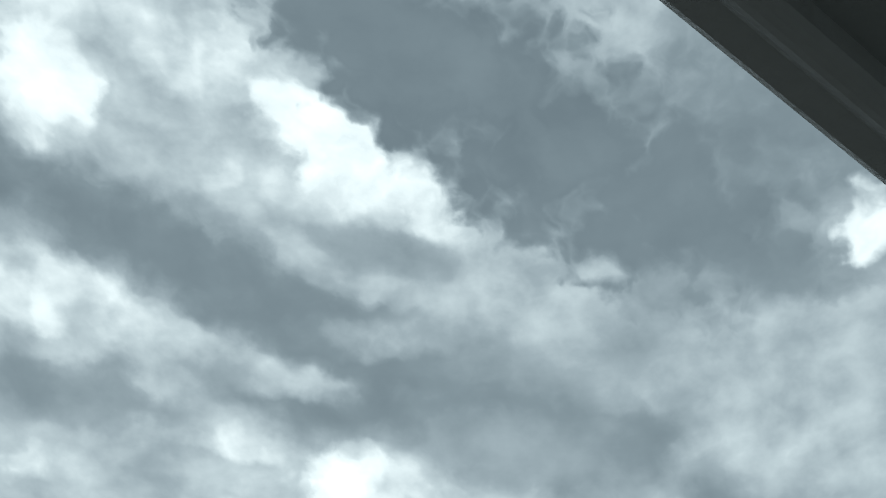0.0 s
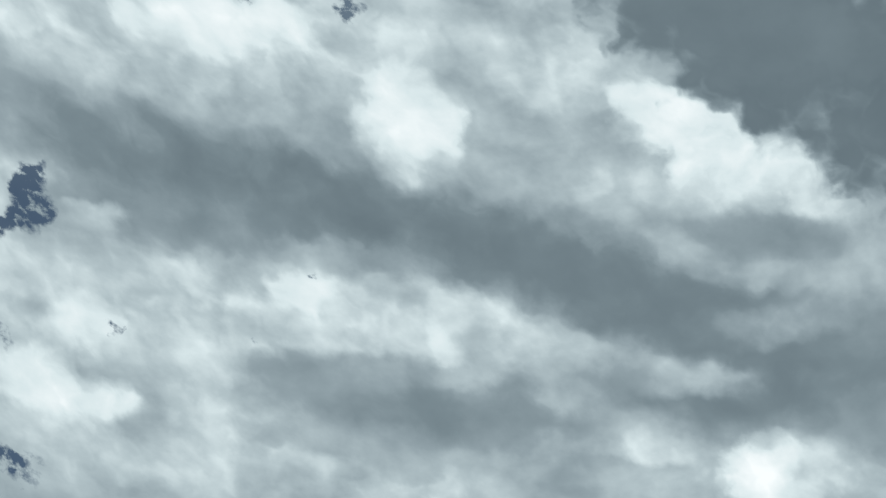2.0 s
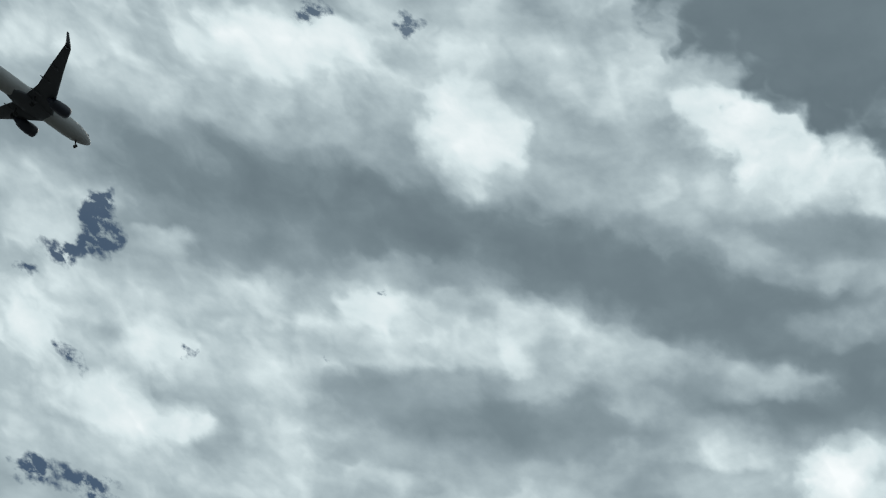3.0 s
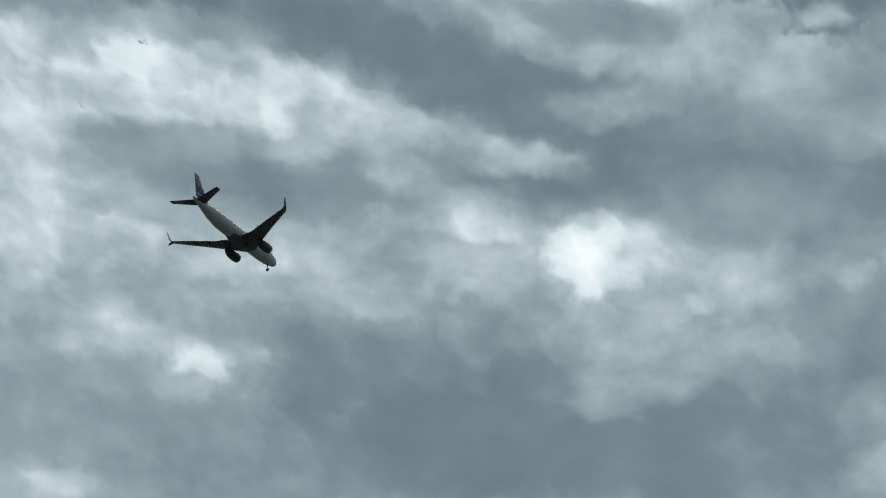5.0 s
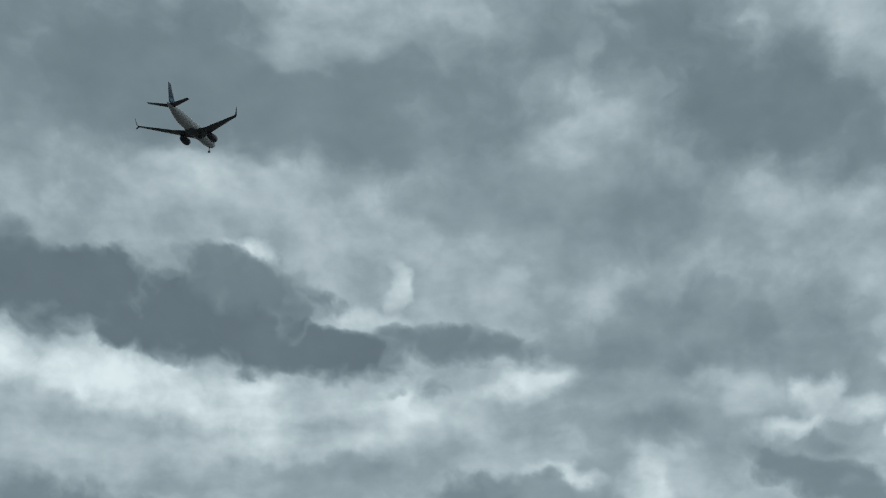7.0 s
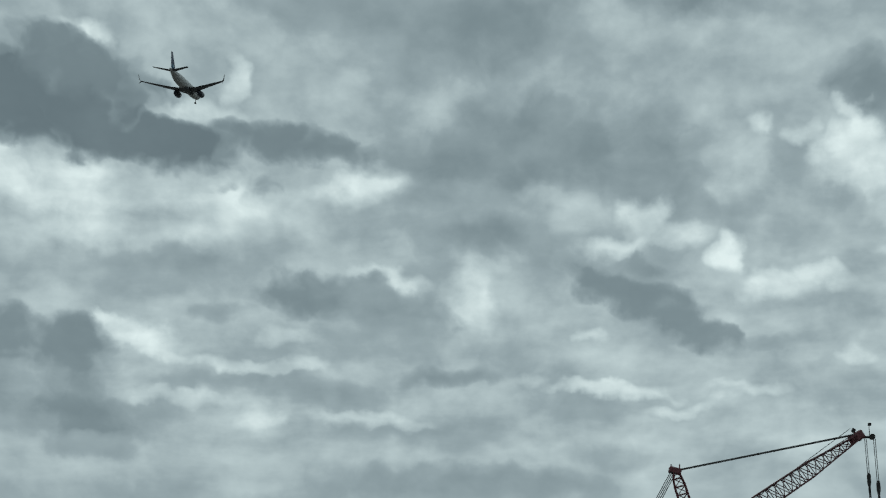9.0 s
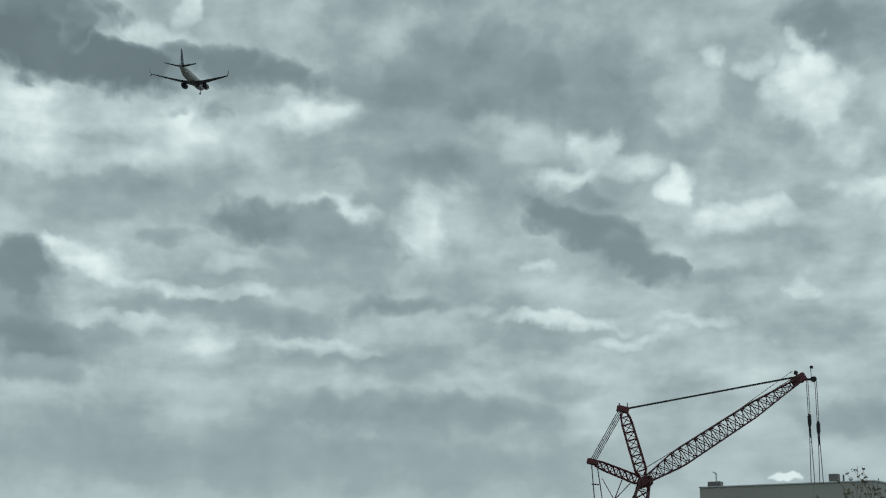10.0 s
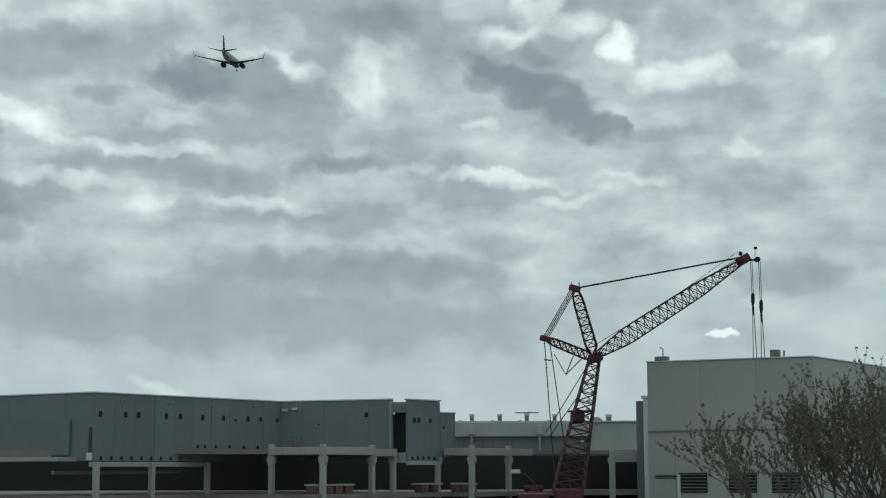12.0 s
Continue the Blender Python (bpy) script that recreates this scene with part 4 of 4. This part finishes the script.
for p, nm, s in ((M1, "strut_head", 0.75), (M2, "strut_head", 0.7)):
    part(nm, boxm((s * 1.4, 0.8, s * 0.7), Matrix.Translation(p) @ Matrix.Rotation(0.25, 4, "Y"), 0.08), RED_STEEL, crane)
for dx in (-0.3, 0.4):
    part("strut_horn", tube(bmesh.new(), M1 + Vector((dx, 0, 0)), M1 + Vector((dx, 0, 0.55)), 0.05), RED_STEEL, crane)
part("boom_pivot", boxm((1.25, 1.1, 0.85), Matrix.Translation(J + Vector((0.05, 0, -0.1))) @ Matrix.Rotation(-0.3, 4, "Y"), 0.15), RED_STEEL, crane, "dark red hinge block of boom and jib")
for dy in (-0.35, 0.35):
    o = Vector((0, dy, 0))
    part("pendant", tube(bmesh.new(), M1 + o, T + Vector((-0.3, dy, 0.25)), 0.05), CABLE, crane)
    for off in (-0.32, -0.16, 0.0, 0.16):
        part("mast_cable", tube(bmesh.new(), M1 + o + Vector((off, 0, 0)), M2 + o + Vector((off + 0.2, 0, 0.25)), 0.04), CABLE, crane, "grey wire rope fall between the struts")
    part("jib_tie", tube(bmesh.new(), J + o + Vector((0.3, 0, 0.55)), T + Vector((-0.6, dy, 0.75)), 0.02), CABLE, crane)
    part("jib_cable", tube(bmesh.new(), J + o + Vector((-0.2, 0, 0.9)), T + Vector((-0.3, dy, 0.3)), 0.025), CABLE, crane)
part("back_stay", tube(bmesh.new(), M2 + Vector((-0.1, -0.3, -0.2)), cp(11.0, 4.2, -0.3), 0.05), CABLE, crane)
part("back_stay", tube(bmesh.new(), M2 + Vector((0.4, 0.3, -0.2)), cp(12.6, 4.2, 0.3), 0.05), CABLE, crane)
part("spreader", tube(bmesh.new(), M2 + Vector((-0.1, -0.3, -1.9)), M2 + Vector((0.5, 0.3, -1.9)), 0.06), CABLE, crane)
part("hoist_rope", tube(bmesh.new(), J + Vector((-0.6, 0.2, -0.7)), cp(10.1, 10.4, 0.2), 0.045), CABLE, crane)
part("hoist_rope", tube(bmesh.new(), J + Vector((-0.2, -0.2, -1.6)), cp(10.4, 10.0, -0.2), 0.045), CABLE, crane)
bm = tube(bmesh.new(), J + Vector((-1.9, 0, 0.1)), J + Vector((-2.6, 0, -1.6)), 0.05)
tube(bm, J + Vector((-2.6, 0, -1.6)), J + Vector((-1.2, 0, -0.2)), 0.05)
tube(bm, J + Vector((-2.6, 0, -1.6)), J + Vector((-3.6, 0, 0.2)), 0.04)
part("stop_strut", bm, RED_STEEL, crane)
for k in range(9):
    p_ = FOOT.lerp(J, 0.42 + 0.055 * k)
    part("boom_tag", boxm((0.3, 0.1, 0.22), Matrix.Translation(p_ + Vector((0.35 - 0.1 * (k % 3), -0.8, 0))) @ Matrix.Rotation(0.25, 4, "Y"), 0.02), GALV if k % 2 else COPING, crane, "pale fitting inside the lattice")
plat = part("boom_platform", boxm((2.2, 1.9, 0.14), Matrix.Translation(cp(13.55, 12.5)), 0.02), RED_STEEL, crane)
part("winch_drum", boxm((1.2, 1.5, 1.1), Matrix.Translation(cp(13.2, 11.9)), 0.2), RED_STEEL, plat)
for x0, zb, bk in ((30.55, 14.0, 23.5), (31.35, 14.0, 22.8)):
    top_ = cp(x0, 27.2)
    hb = cp(x0 + 0.06, bk)
    low_ = cp(x0 + 0.12, 17.6)
    for dx in (-0.07, 0.07):
        part("hoist_line", tube(bmesh.new(), top_ + Vector((dx, 0, 0)), hb + Vector((dx, 0, 0)), 0.03), CABLE, crane)
        part("sling", tube(bmesh.new(), hb + Vector((dx * 0.4, 0, 0)), low_ + Vector((dx * 2.2, 0, 0)), 0.035), CABLE, crane)
    blk = bmesh.new()
    loft(blk, [[hb + Vector((sx * w, sy * 0.2, z)) for sx, sy in ((-1, -1), (1, -1), (1, 1), (-1, 1))] for z, w in ((0.5, 0.06), (0.3, 0.13), (-0.3, 0.13), (-0.7, 0.05))])
    hk = part("hook_block", blk, TYRE, crane, "black hook block")
    part("hook", tube(bmesh.new(), hb + Vector((0, 0, -0.75)), hb + Vector((0, 0, -1.5)), 0.11, 0.07), TYRE, hk)
part("cab", boxm((2.4, 3.2, 2.6), Matrix.Translation(cp(12.2, 3.6)), 0.12), RED_STEEL, crane, "red machinery house")
part("counterweight", boxm((2.6, 3.6, 2.2), Matrix.Translation(cp(8.8, 3.4)), 0.1), RED_STEEL, crane)
for dy in (-2.2, 2.2):
    bm = boxm((8.0, 1.1, 1.3), Matrix.Translation((11.2, 150 + dy, GROUND + 0.66)), 0.35)
    part("crawler_track", bm, TYRE, crane)

# ---- airliner ----
PS = 0.045


def plane_pose():
    h, p, r = (radians(a) for a in (5.56, 3.55, 3.72))
    nose = Vector((math.sin(h) * math.cos(p), math.cos(h) * math.cos(p), math.sin(p)))
    right = Vector((math.cos(h), -math.sin(h), 0))
    up_ = right.cross(nose)
    right2 = right * math.cos(r) - up_ * math.sin(r)
    up2 = right2.cross(nose)
    m = Matrix((right2, nose, up2)).transposed().to_4x4()
    m.translation = (-5.10, 37.11, 15.93)
    return m


plane = thing("airliner", "twin-engine white and blue airliner with wheels down in flight", "airplane", at=plane_pose())


def pv(back_, right, up_):
    """Metres aft of the nose, to the right, and up."""
    return Vector((right * PS, -back_ * 0.97 * PS, up_ * PS))


bm = bmesh.new()
stations = ((0.0, 0.08, -0.35), (0.5, 0.55, -0.28), (1.3, 1.0, -0.18), (2.6, 1.45, -0.08), (4.5, 1.8, 0.0), (7.0, 1.93, 0.0), (14, 1.94, 0.0), (25, 1.94, 0.0),
            (28, 1.88, 0.08), (31, 1.62, 0.3), (34, 1.2, 0.62), (37, 0.7, 0.95), (39, 0.34, 1.15), (39.5, 0.12, 1.2))
loft(bm, [[pv(x, r * math.cos(2 * math.pi * k / 24), c + r * 1.05 * math.sin(2 * math.pi * k / 24)) for k in range(24)] for x, r, c in stations])
fus = part("fuselage", bm, HULL, plane, "white fuselage with a grey belly", smooth=True)
bm = bmesh.new()
loft(bm, [[pv(x, w * math.cos(2 * math.pi * k / 16), -1.35 + h * math.sin(2 * math.pi * k / 16)) for k in range(16)] for x, w, h in ((11.5, 0.6, 0.3), (13, 1.7, 0.75), (16, 2.05, 0.95), (20, 2.0, 0.95), (23, 1.2, 0.6), (24.5, 0.4, 0.2))])
part("wing_fairing", bm, WING_GREY, plane, "dark grey belly fairing", smooth=True)


def foil(bm, sections):
    """A wing lofted through sections: leading edge place, chord, thickness; upright for a fin."""
    rings = []
    for (x, y, z), chord, thick, upright in sections:
        ring = []
        for k in range(12):
            a = 2 * math.pi * k / 12
            cx = 0.5 - 0.5 * math.cos(a)
            t = thick * math.sin(a) * (1.1 - 0.75 * cx)
            ring.append(pv(x + chord * cx, y + (t if upright else 0), z + (0 if upright else t)))
        rings.append(ring)
    return loft(bm, rings)


for sgn in (-1, 1):
    wing = part("wing", foil(bmesh.new(), [((12.0, sgn * 1.4, -1.35), 8.0, 0.55, False), ((15.2, sgn * 5.6, -0.95), 5.2, 0.36, False), ((19.2, sgn * 11.5, -0.3), 3.4, 0.22, False), ((22.6, sgn * 16.9, 0.35), 1.75, 0.1, False)]), WING_GREY, plane, "grey swept wing", smooth=True)
    part("winglet", foil(bmesh.new(), [((22.6, sgn * 16.9, 0.35), 1.7, 0.1, False), ((23.3, sgn * 17.5, 0.75), 1.3, 0.1, False), ((24.6, sgn * 17.95, 2.9), 0.6, 0.06, False)]), WING_GREY, wing, smooth=True)
    part("winglet", foil(bmesh.new(), [((23.0, sgn * 16.9, 0.3), 1.3, 0.08, False), ((24.2, sgn * 17.5, -0.75), 0.5, 0.05, False)]), WING_GREY, wing, smooth=True)
    for y, l in ((3.9, 3.6), (7.8, 3.0), (11.4, 2.4)):
        bm = bmesh.new()
        x0 = 17.3 + (y - 3.9) * 0.42
        loft(bm, [[pv(x0 + f_ * l, sgn * y + 0.28 * w * math.cos(a), -1.3 + (y - 3) * 0.09 + 0.34 * w * math.sin(a)) for a in [2 * math.pi * k / 8 for k in range(8)]] for f_, w in ((0, 0.2), (0.3, 1), (0.7, 0.8), (1, 0.1))])
        part("flap_fairing", bm, WING_GREY, wing, smooth=True)
    bm = bmesh.new()
    loft(bm, [[pv(x, sgn * 4.85 + r * math.cos(a), -2.05 + r * math.sin(a)) for a in [2 * math.pi * k / 20 for k in range(20)]] for x, r in ((11.3, 1.02), (11.1, 1.12), (11.5, 1.24), (12.8, 1.3), (14.4, 1.18), (15.6, 0.92), (15.6, 0.7), (16.6, 0.45), (16.9, 0.2))])
    eng = part("engine", bm, NAVY, plane, "dark blue engine nacelle", smooth=True)
    part("intake_fan", tube(bmesh.new(), pv(11.6, sgn * 4.85, -2.05), pv(11.24, sgn * 4.85, -2.05), 0.98 * PS, sides=20), TYRE, eng)
    part("pylon", foil(bmesh.new(), [((12.2, sgn * 4.85, -1.0), 5.0, 0.18, True), ((13.8, sgn * 4.85, -0.8), 4.0, 0.16, True)]), WING_GREY, plane)
    part("tailplane", foil(bmesh.new(), [((35.0, sgn * 0.5, 0.95), 3.6, 0.24, False), ((38.0, sgn * 7.1, 1.85), 1.7, 0.09, False)]), WING_GREY, plane, "grey tailplane", smooth=True)
    bm = tube(bmesh.new(), pv(18.4, sgn * 2.8, -1.4), pv(18.6, sgn * 2.85, -3.3), 0.17 * PS)
    gear = part("main_gear", bm, TYRE, plane)
    for dy in (-0.42, 0.42):
        part("wheel", tube(bmesh.new(), pv(18.6, sgn * 2.85 + dy - 0.17, -3.35), pv(18.6, sgn * 2.85 + dy + 0.17, -3.35), 0.56 * PS, sides=14), TYRE, gear)
part("tail_fin", foil(bmesh.new(), [((30.4, 0, 1.6), 5.2, 0.08, True), ((32.6, 0, 2.1), 5.6, 0.32, True), ((37.3, 0, 8.2), 2.1, 0.14, True)]), BLUE_TAIL, plane, "blue tail fin", smooth=True)
part("fin_stripe", foil(bmesh.new(), [((33.4, 0, 2.15), 4.6, 0.35, True), ((34.9, 0, 3.3), 3.6, 0.33, True)]), FIN_STRIPE, plane, "paler blue band at the foot of the fin", smooth=True)
gear = part("nose_gear", tube(bmesh.new(), pv(4.0, 0, -1.5), pv(3.9, 0, -3.4), 0.13 * PS), TYRE, plane)
for dy in (-0.22, 0.22):
    part("wheel", tube(bmesh.new(), pv(3.9, dy - 0.1, -3.4), pv(3.9, dy + 0.1, -3.4), 0.36 * PS, sides=14), TYRE, gear)
part("cockpit_window", foil(bmesh.new(), [((1.5, -1.02, 0.55), 1.4, 0.16, False), ((1.1, 0, 0.78), 1.3, 0.2, False), ((1.5, 1.02, 0.55), 1.4, 0.16, False)]), TYRE, fus)

# ---- trees ----
def tree(label, foot, height, spread, seed, limbs, leaves):
    """A many-stemmed spring tree: tapering limbs that fork to twigs, with small young leaves along them."""
    rng = random.Random(seed)
    tr = thing("spring_tree", label, "tree", "trees before the beige building", at=Matrix.Translation(foot))
    wood, crown = bmesh.new(), bmesh.new()

    def leaf(p):
        s = rng.uniform(0.035, 0.08)
        n = Vector((rng.gauss(0, 1), rng.gauss(0, 1), rng.gauss(0, 1))).normalized()
        u = n.orthogonal().normalized()
        v = n.cross(u)
        c = p + Vector((rng.gauss(0, 0.035), rng.gauss(0, 0.035), rng.gauss(0, 0.035)))
        vs = [crown.verts.new(c + u * s * a + v * s * b + n * s * k) for a, b, k in ((-1, 0, 0), (0, 0.65, 0.25), (1.1, 0, 0), (0, -0.65, 0.25))]
        crown.faces.new(vs)

    def grow(p, way, length, r, depth):
        steps = 4 if depth > 1 else 3
        for k in range(steps):
            bend = Vector((rng.gauss(0, 0.12), rng.gauss(0, 0.12), rng.gauss(0.06, 0.08)))
            way = (way + bend).normalized()
            q_ = p + way * (length / steps)
            r1 = max(0.009, r * 0.86)
            tube(wood, p, q_, r, r1, 6 if depth > 2 else 4)
            if depth <= 2:
                knot = rng.random()
                for _ in range(leaves):
                    leaf(p.lerp(q_, min(1, max(0, knot + rng.gauss(0, 0.12)))))
            if depth > 0 and k > 0 and (depth > 2 or k == steps - 1 or rng.random() < 0.7):
                for _ in range(2 if k == steps - 1 else 1):
                    ax = Vector((rng.gauss(0, 1), rng.gauss(0, 1), rng.gauss(0, 0.4))).normalized()
                    turn = Matrix.Rotation(rng.uniform(0.35, 0.8), 3, way.cross(ax).normalized())
                    w2 = (turn @ way + Vector((0, 0, 0.25))).normalized()
                    grow(q_, w2, length * rng.uniform(0.5, 0.72), max(0.011, r1 * 0.6), depth - 1)
            p, r = q_, r1

    top = Vector((0, 0, height * 0.16))
    tube(wood, (0, 0, -0.1), top, height * 0.022, height * 0.018, 9)
    for k in range(limbs):
        a = 2 * math.pi * (k + rng.uniform(-0.25, 0.25)) / limbs
        s = spread * rng.uniform(0.45, 1.15)
        way = Vector((math.cos(a) * s, math.sin(a) * s, 1)).normalized()
        grow(top - Vector((0, 0, 0.1)), way, height * rng.uniform(0.36, 0.44), height * 0.0095, 3)
    part("trunk", wood, BARK, tr, "grey-brown forking trunk and limbs")
    part("crown", crown, LEAF, tr, "thin crown of small young leaves")
    return tr


tree("spring tree with thin olive-brown young leaves", (19.2, 76.0, GROUND), 8.9, 1.1, 5, 8, 4)
tree("smaller spring tree with bare twigs and few leaves", (13.9, 75.0, GROUND), 7.6, 1.1, 11, 7, 4)
tree("tall spreading spring tree with olive buds along its twigs", (17.7, 77.5, GROUND), 9.0, 1.05, 23, 7, 4)

tree("dense spring tree with dark forking limbs and olive buds", (18.9, 73.5, GROUND), 8.5, 1.1, 41, 8, 4)
tree("broad spring tree with many fine budding twigs", (20.4, 77.0, GROUND), 9.0, 1.0, 57, 8, 4)

# ---- clutter in the open storey ----
def plank_pile(p, length, turn):
    """A pale board laid over reddish brick packs."""
    m = Matrix.Translation((p.x, p.y, 4.85)) @ Matrix.Rotation(turn, 4, "Z")
    pile = thing("brick_pallet", "pale boards over reddish brick packs on the bare floor", "building material", "brick packs in the open storey", at=m)
    n = max(2, int(length / 1.3))
    for k in range(n):
        part("brick_pack", boxm((1.05, 0.9, 0.66), Matrix.Translation(((k + 0.5) * length / n - length / 2, 0, 0.33)), 0.04), BRICK, pile)
    part("board", boxm((length, 1.0, 0.16), Matrix.Translation((0, 0, 0.74)), 0.02), CONCRETE, pile, "pale board")
    return pile


plank_pile(F4 + ALONG * 2.6 - ACROSS * 1.2, 5.6, TURN_B)
plank_pile(F3 + ACROSS * 3.6 + ALONG * 2.0, 2.6, TURN_C)
plank_pile(N1 + ALONG * 2.8 + ACROSS * 0.2, 3.6, TURN_B)
plank_pile(N2 + ACROSS * 1.9 + ALONG * 0.9, 2.3, TURN_C)
lift = thing("boom_lift", "small red boom lift with a folded arm and pale basket", "machine", at=Matrix.Translation((7.6, 152.5, 4.85)))
part("chassis", boxm((1.7, 1.1, 0.5), Matrix.Translation((0.6, 0, 0.3)), 0.06), RED_STEEL, lift)
bm = tube(bmesh.new(), (0.9, 0, 0.5), (-0.2, 0, 1.6), 0.11)
part("arm", bm, RED_STEEL, lift)
part("arm", tube(bmesh.new(), (-0.2, 0.1, 1.6), (-0.9, 0.1, 1.75), 0.09), RED_STEEL, lift)
part("basket", boxm((0.8, 0.7, 0.35), Matrix.Translation((-1.0, 0.1, 1.8)), 0.04), COPING, lift)
for x in (0.0, 1.2):
    part("wheel", tube(bmesh.new(), (x, -0.62, 0.2), (x, 0.62, 0.2), 0.2, sides=12), TYRE, lift)

# ---- canopy over the first stretch of the way ----
cz = 5.52
CE = Vector((3.45, 30.40, 0))
canopy = thing("canopy", "dark painted flat canopy with a rolled gutter edge on posts", "canopy", at=Matrix.Translation((CE.x, CE.y, 0)) @ Matrix.Rotation(math.atan2(-0.534, 0.845), 4, "Z"))
part("soffit", boxm((2.2, 2.7, 0.06), Matrix.Translation((0.6, 1.8, cz + 0.045))), SOFFIT, canopy, "dark flat soffit")
bm = bmesh.new()
prof = [(-0.545, 0.0), (-0.538, -0.005), (-0.505, -0.006)]
prof += [(-0.482 - 0.021 * math.cos(a), -0.004 - 0.014 * math.sin(a)) for a in (0.3, 0.7, 1.1, 1.5, 1.9, 2.3, 2.9)]
prof += [(-0.452, 0.02), (-0.44, 0.1), (-0.551, 0.1)]
loft(bm, [[(x, y, cz + z) for x, z in prof] for y in (0.45, 3.15)])
part("gutter", bm, GUTTER, canopy, "dark metal gutter lip")
for x, y in ((1.6, 0.7), (-0.3, 3.0), (1.6, 3.0)):
    part("post", boxm((0.08, 0.08, cz + 0.03 - GROUND), Matrix.Translation((x, y, (cz + 0.03 + GROUND) / 2)), 0.01), GUTTER, canopy)
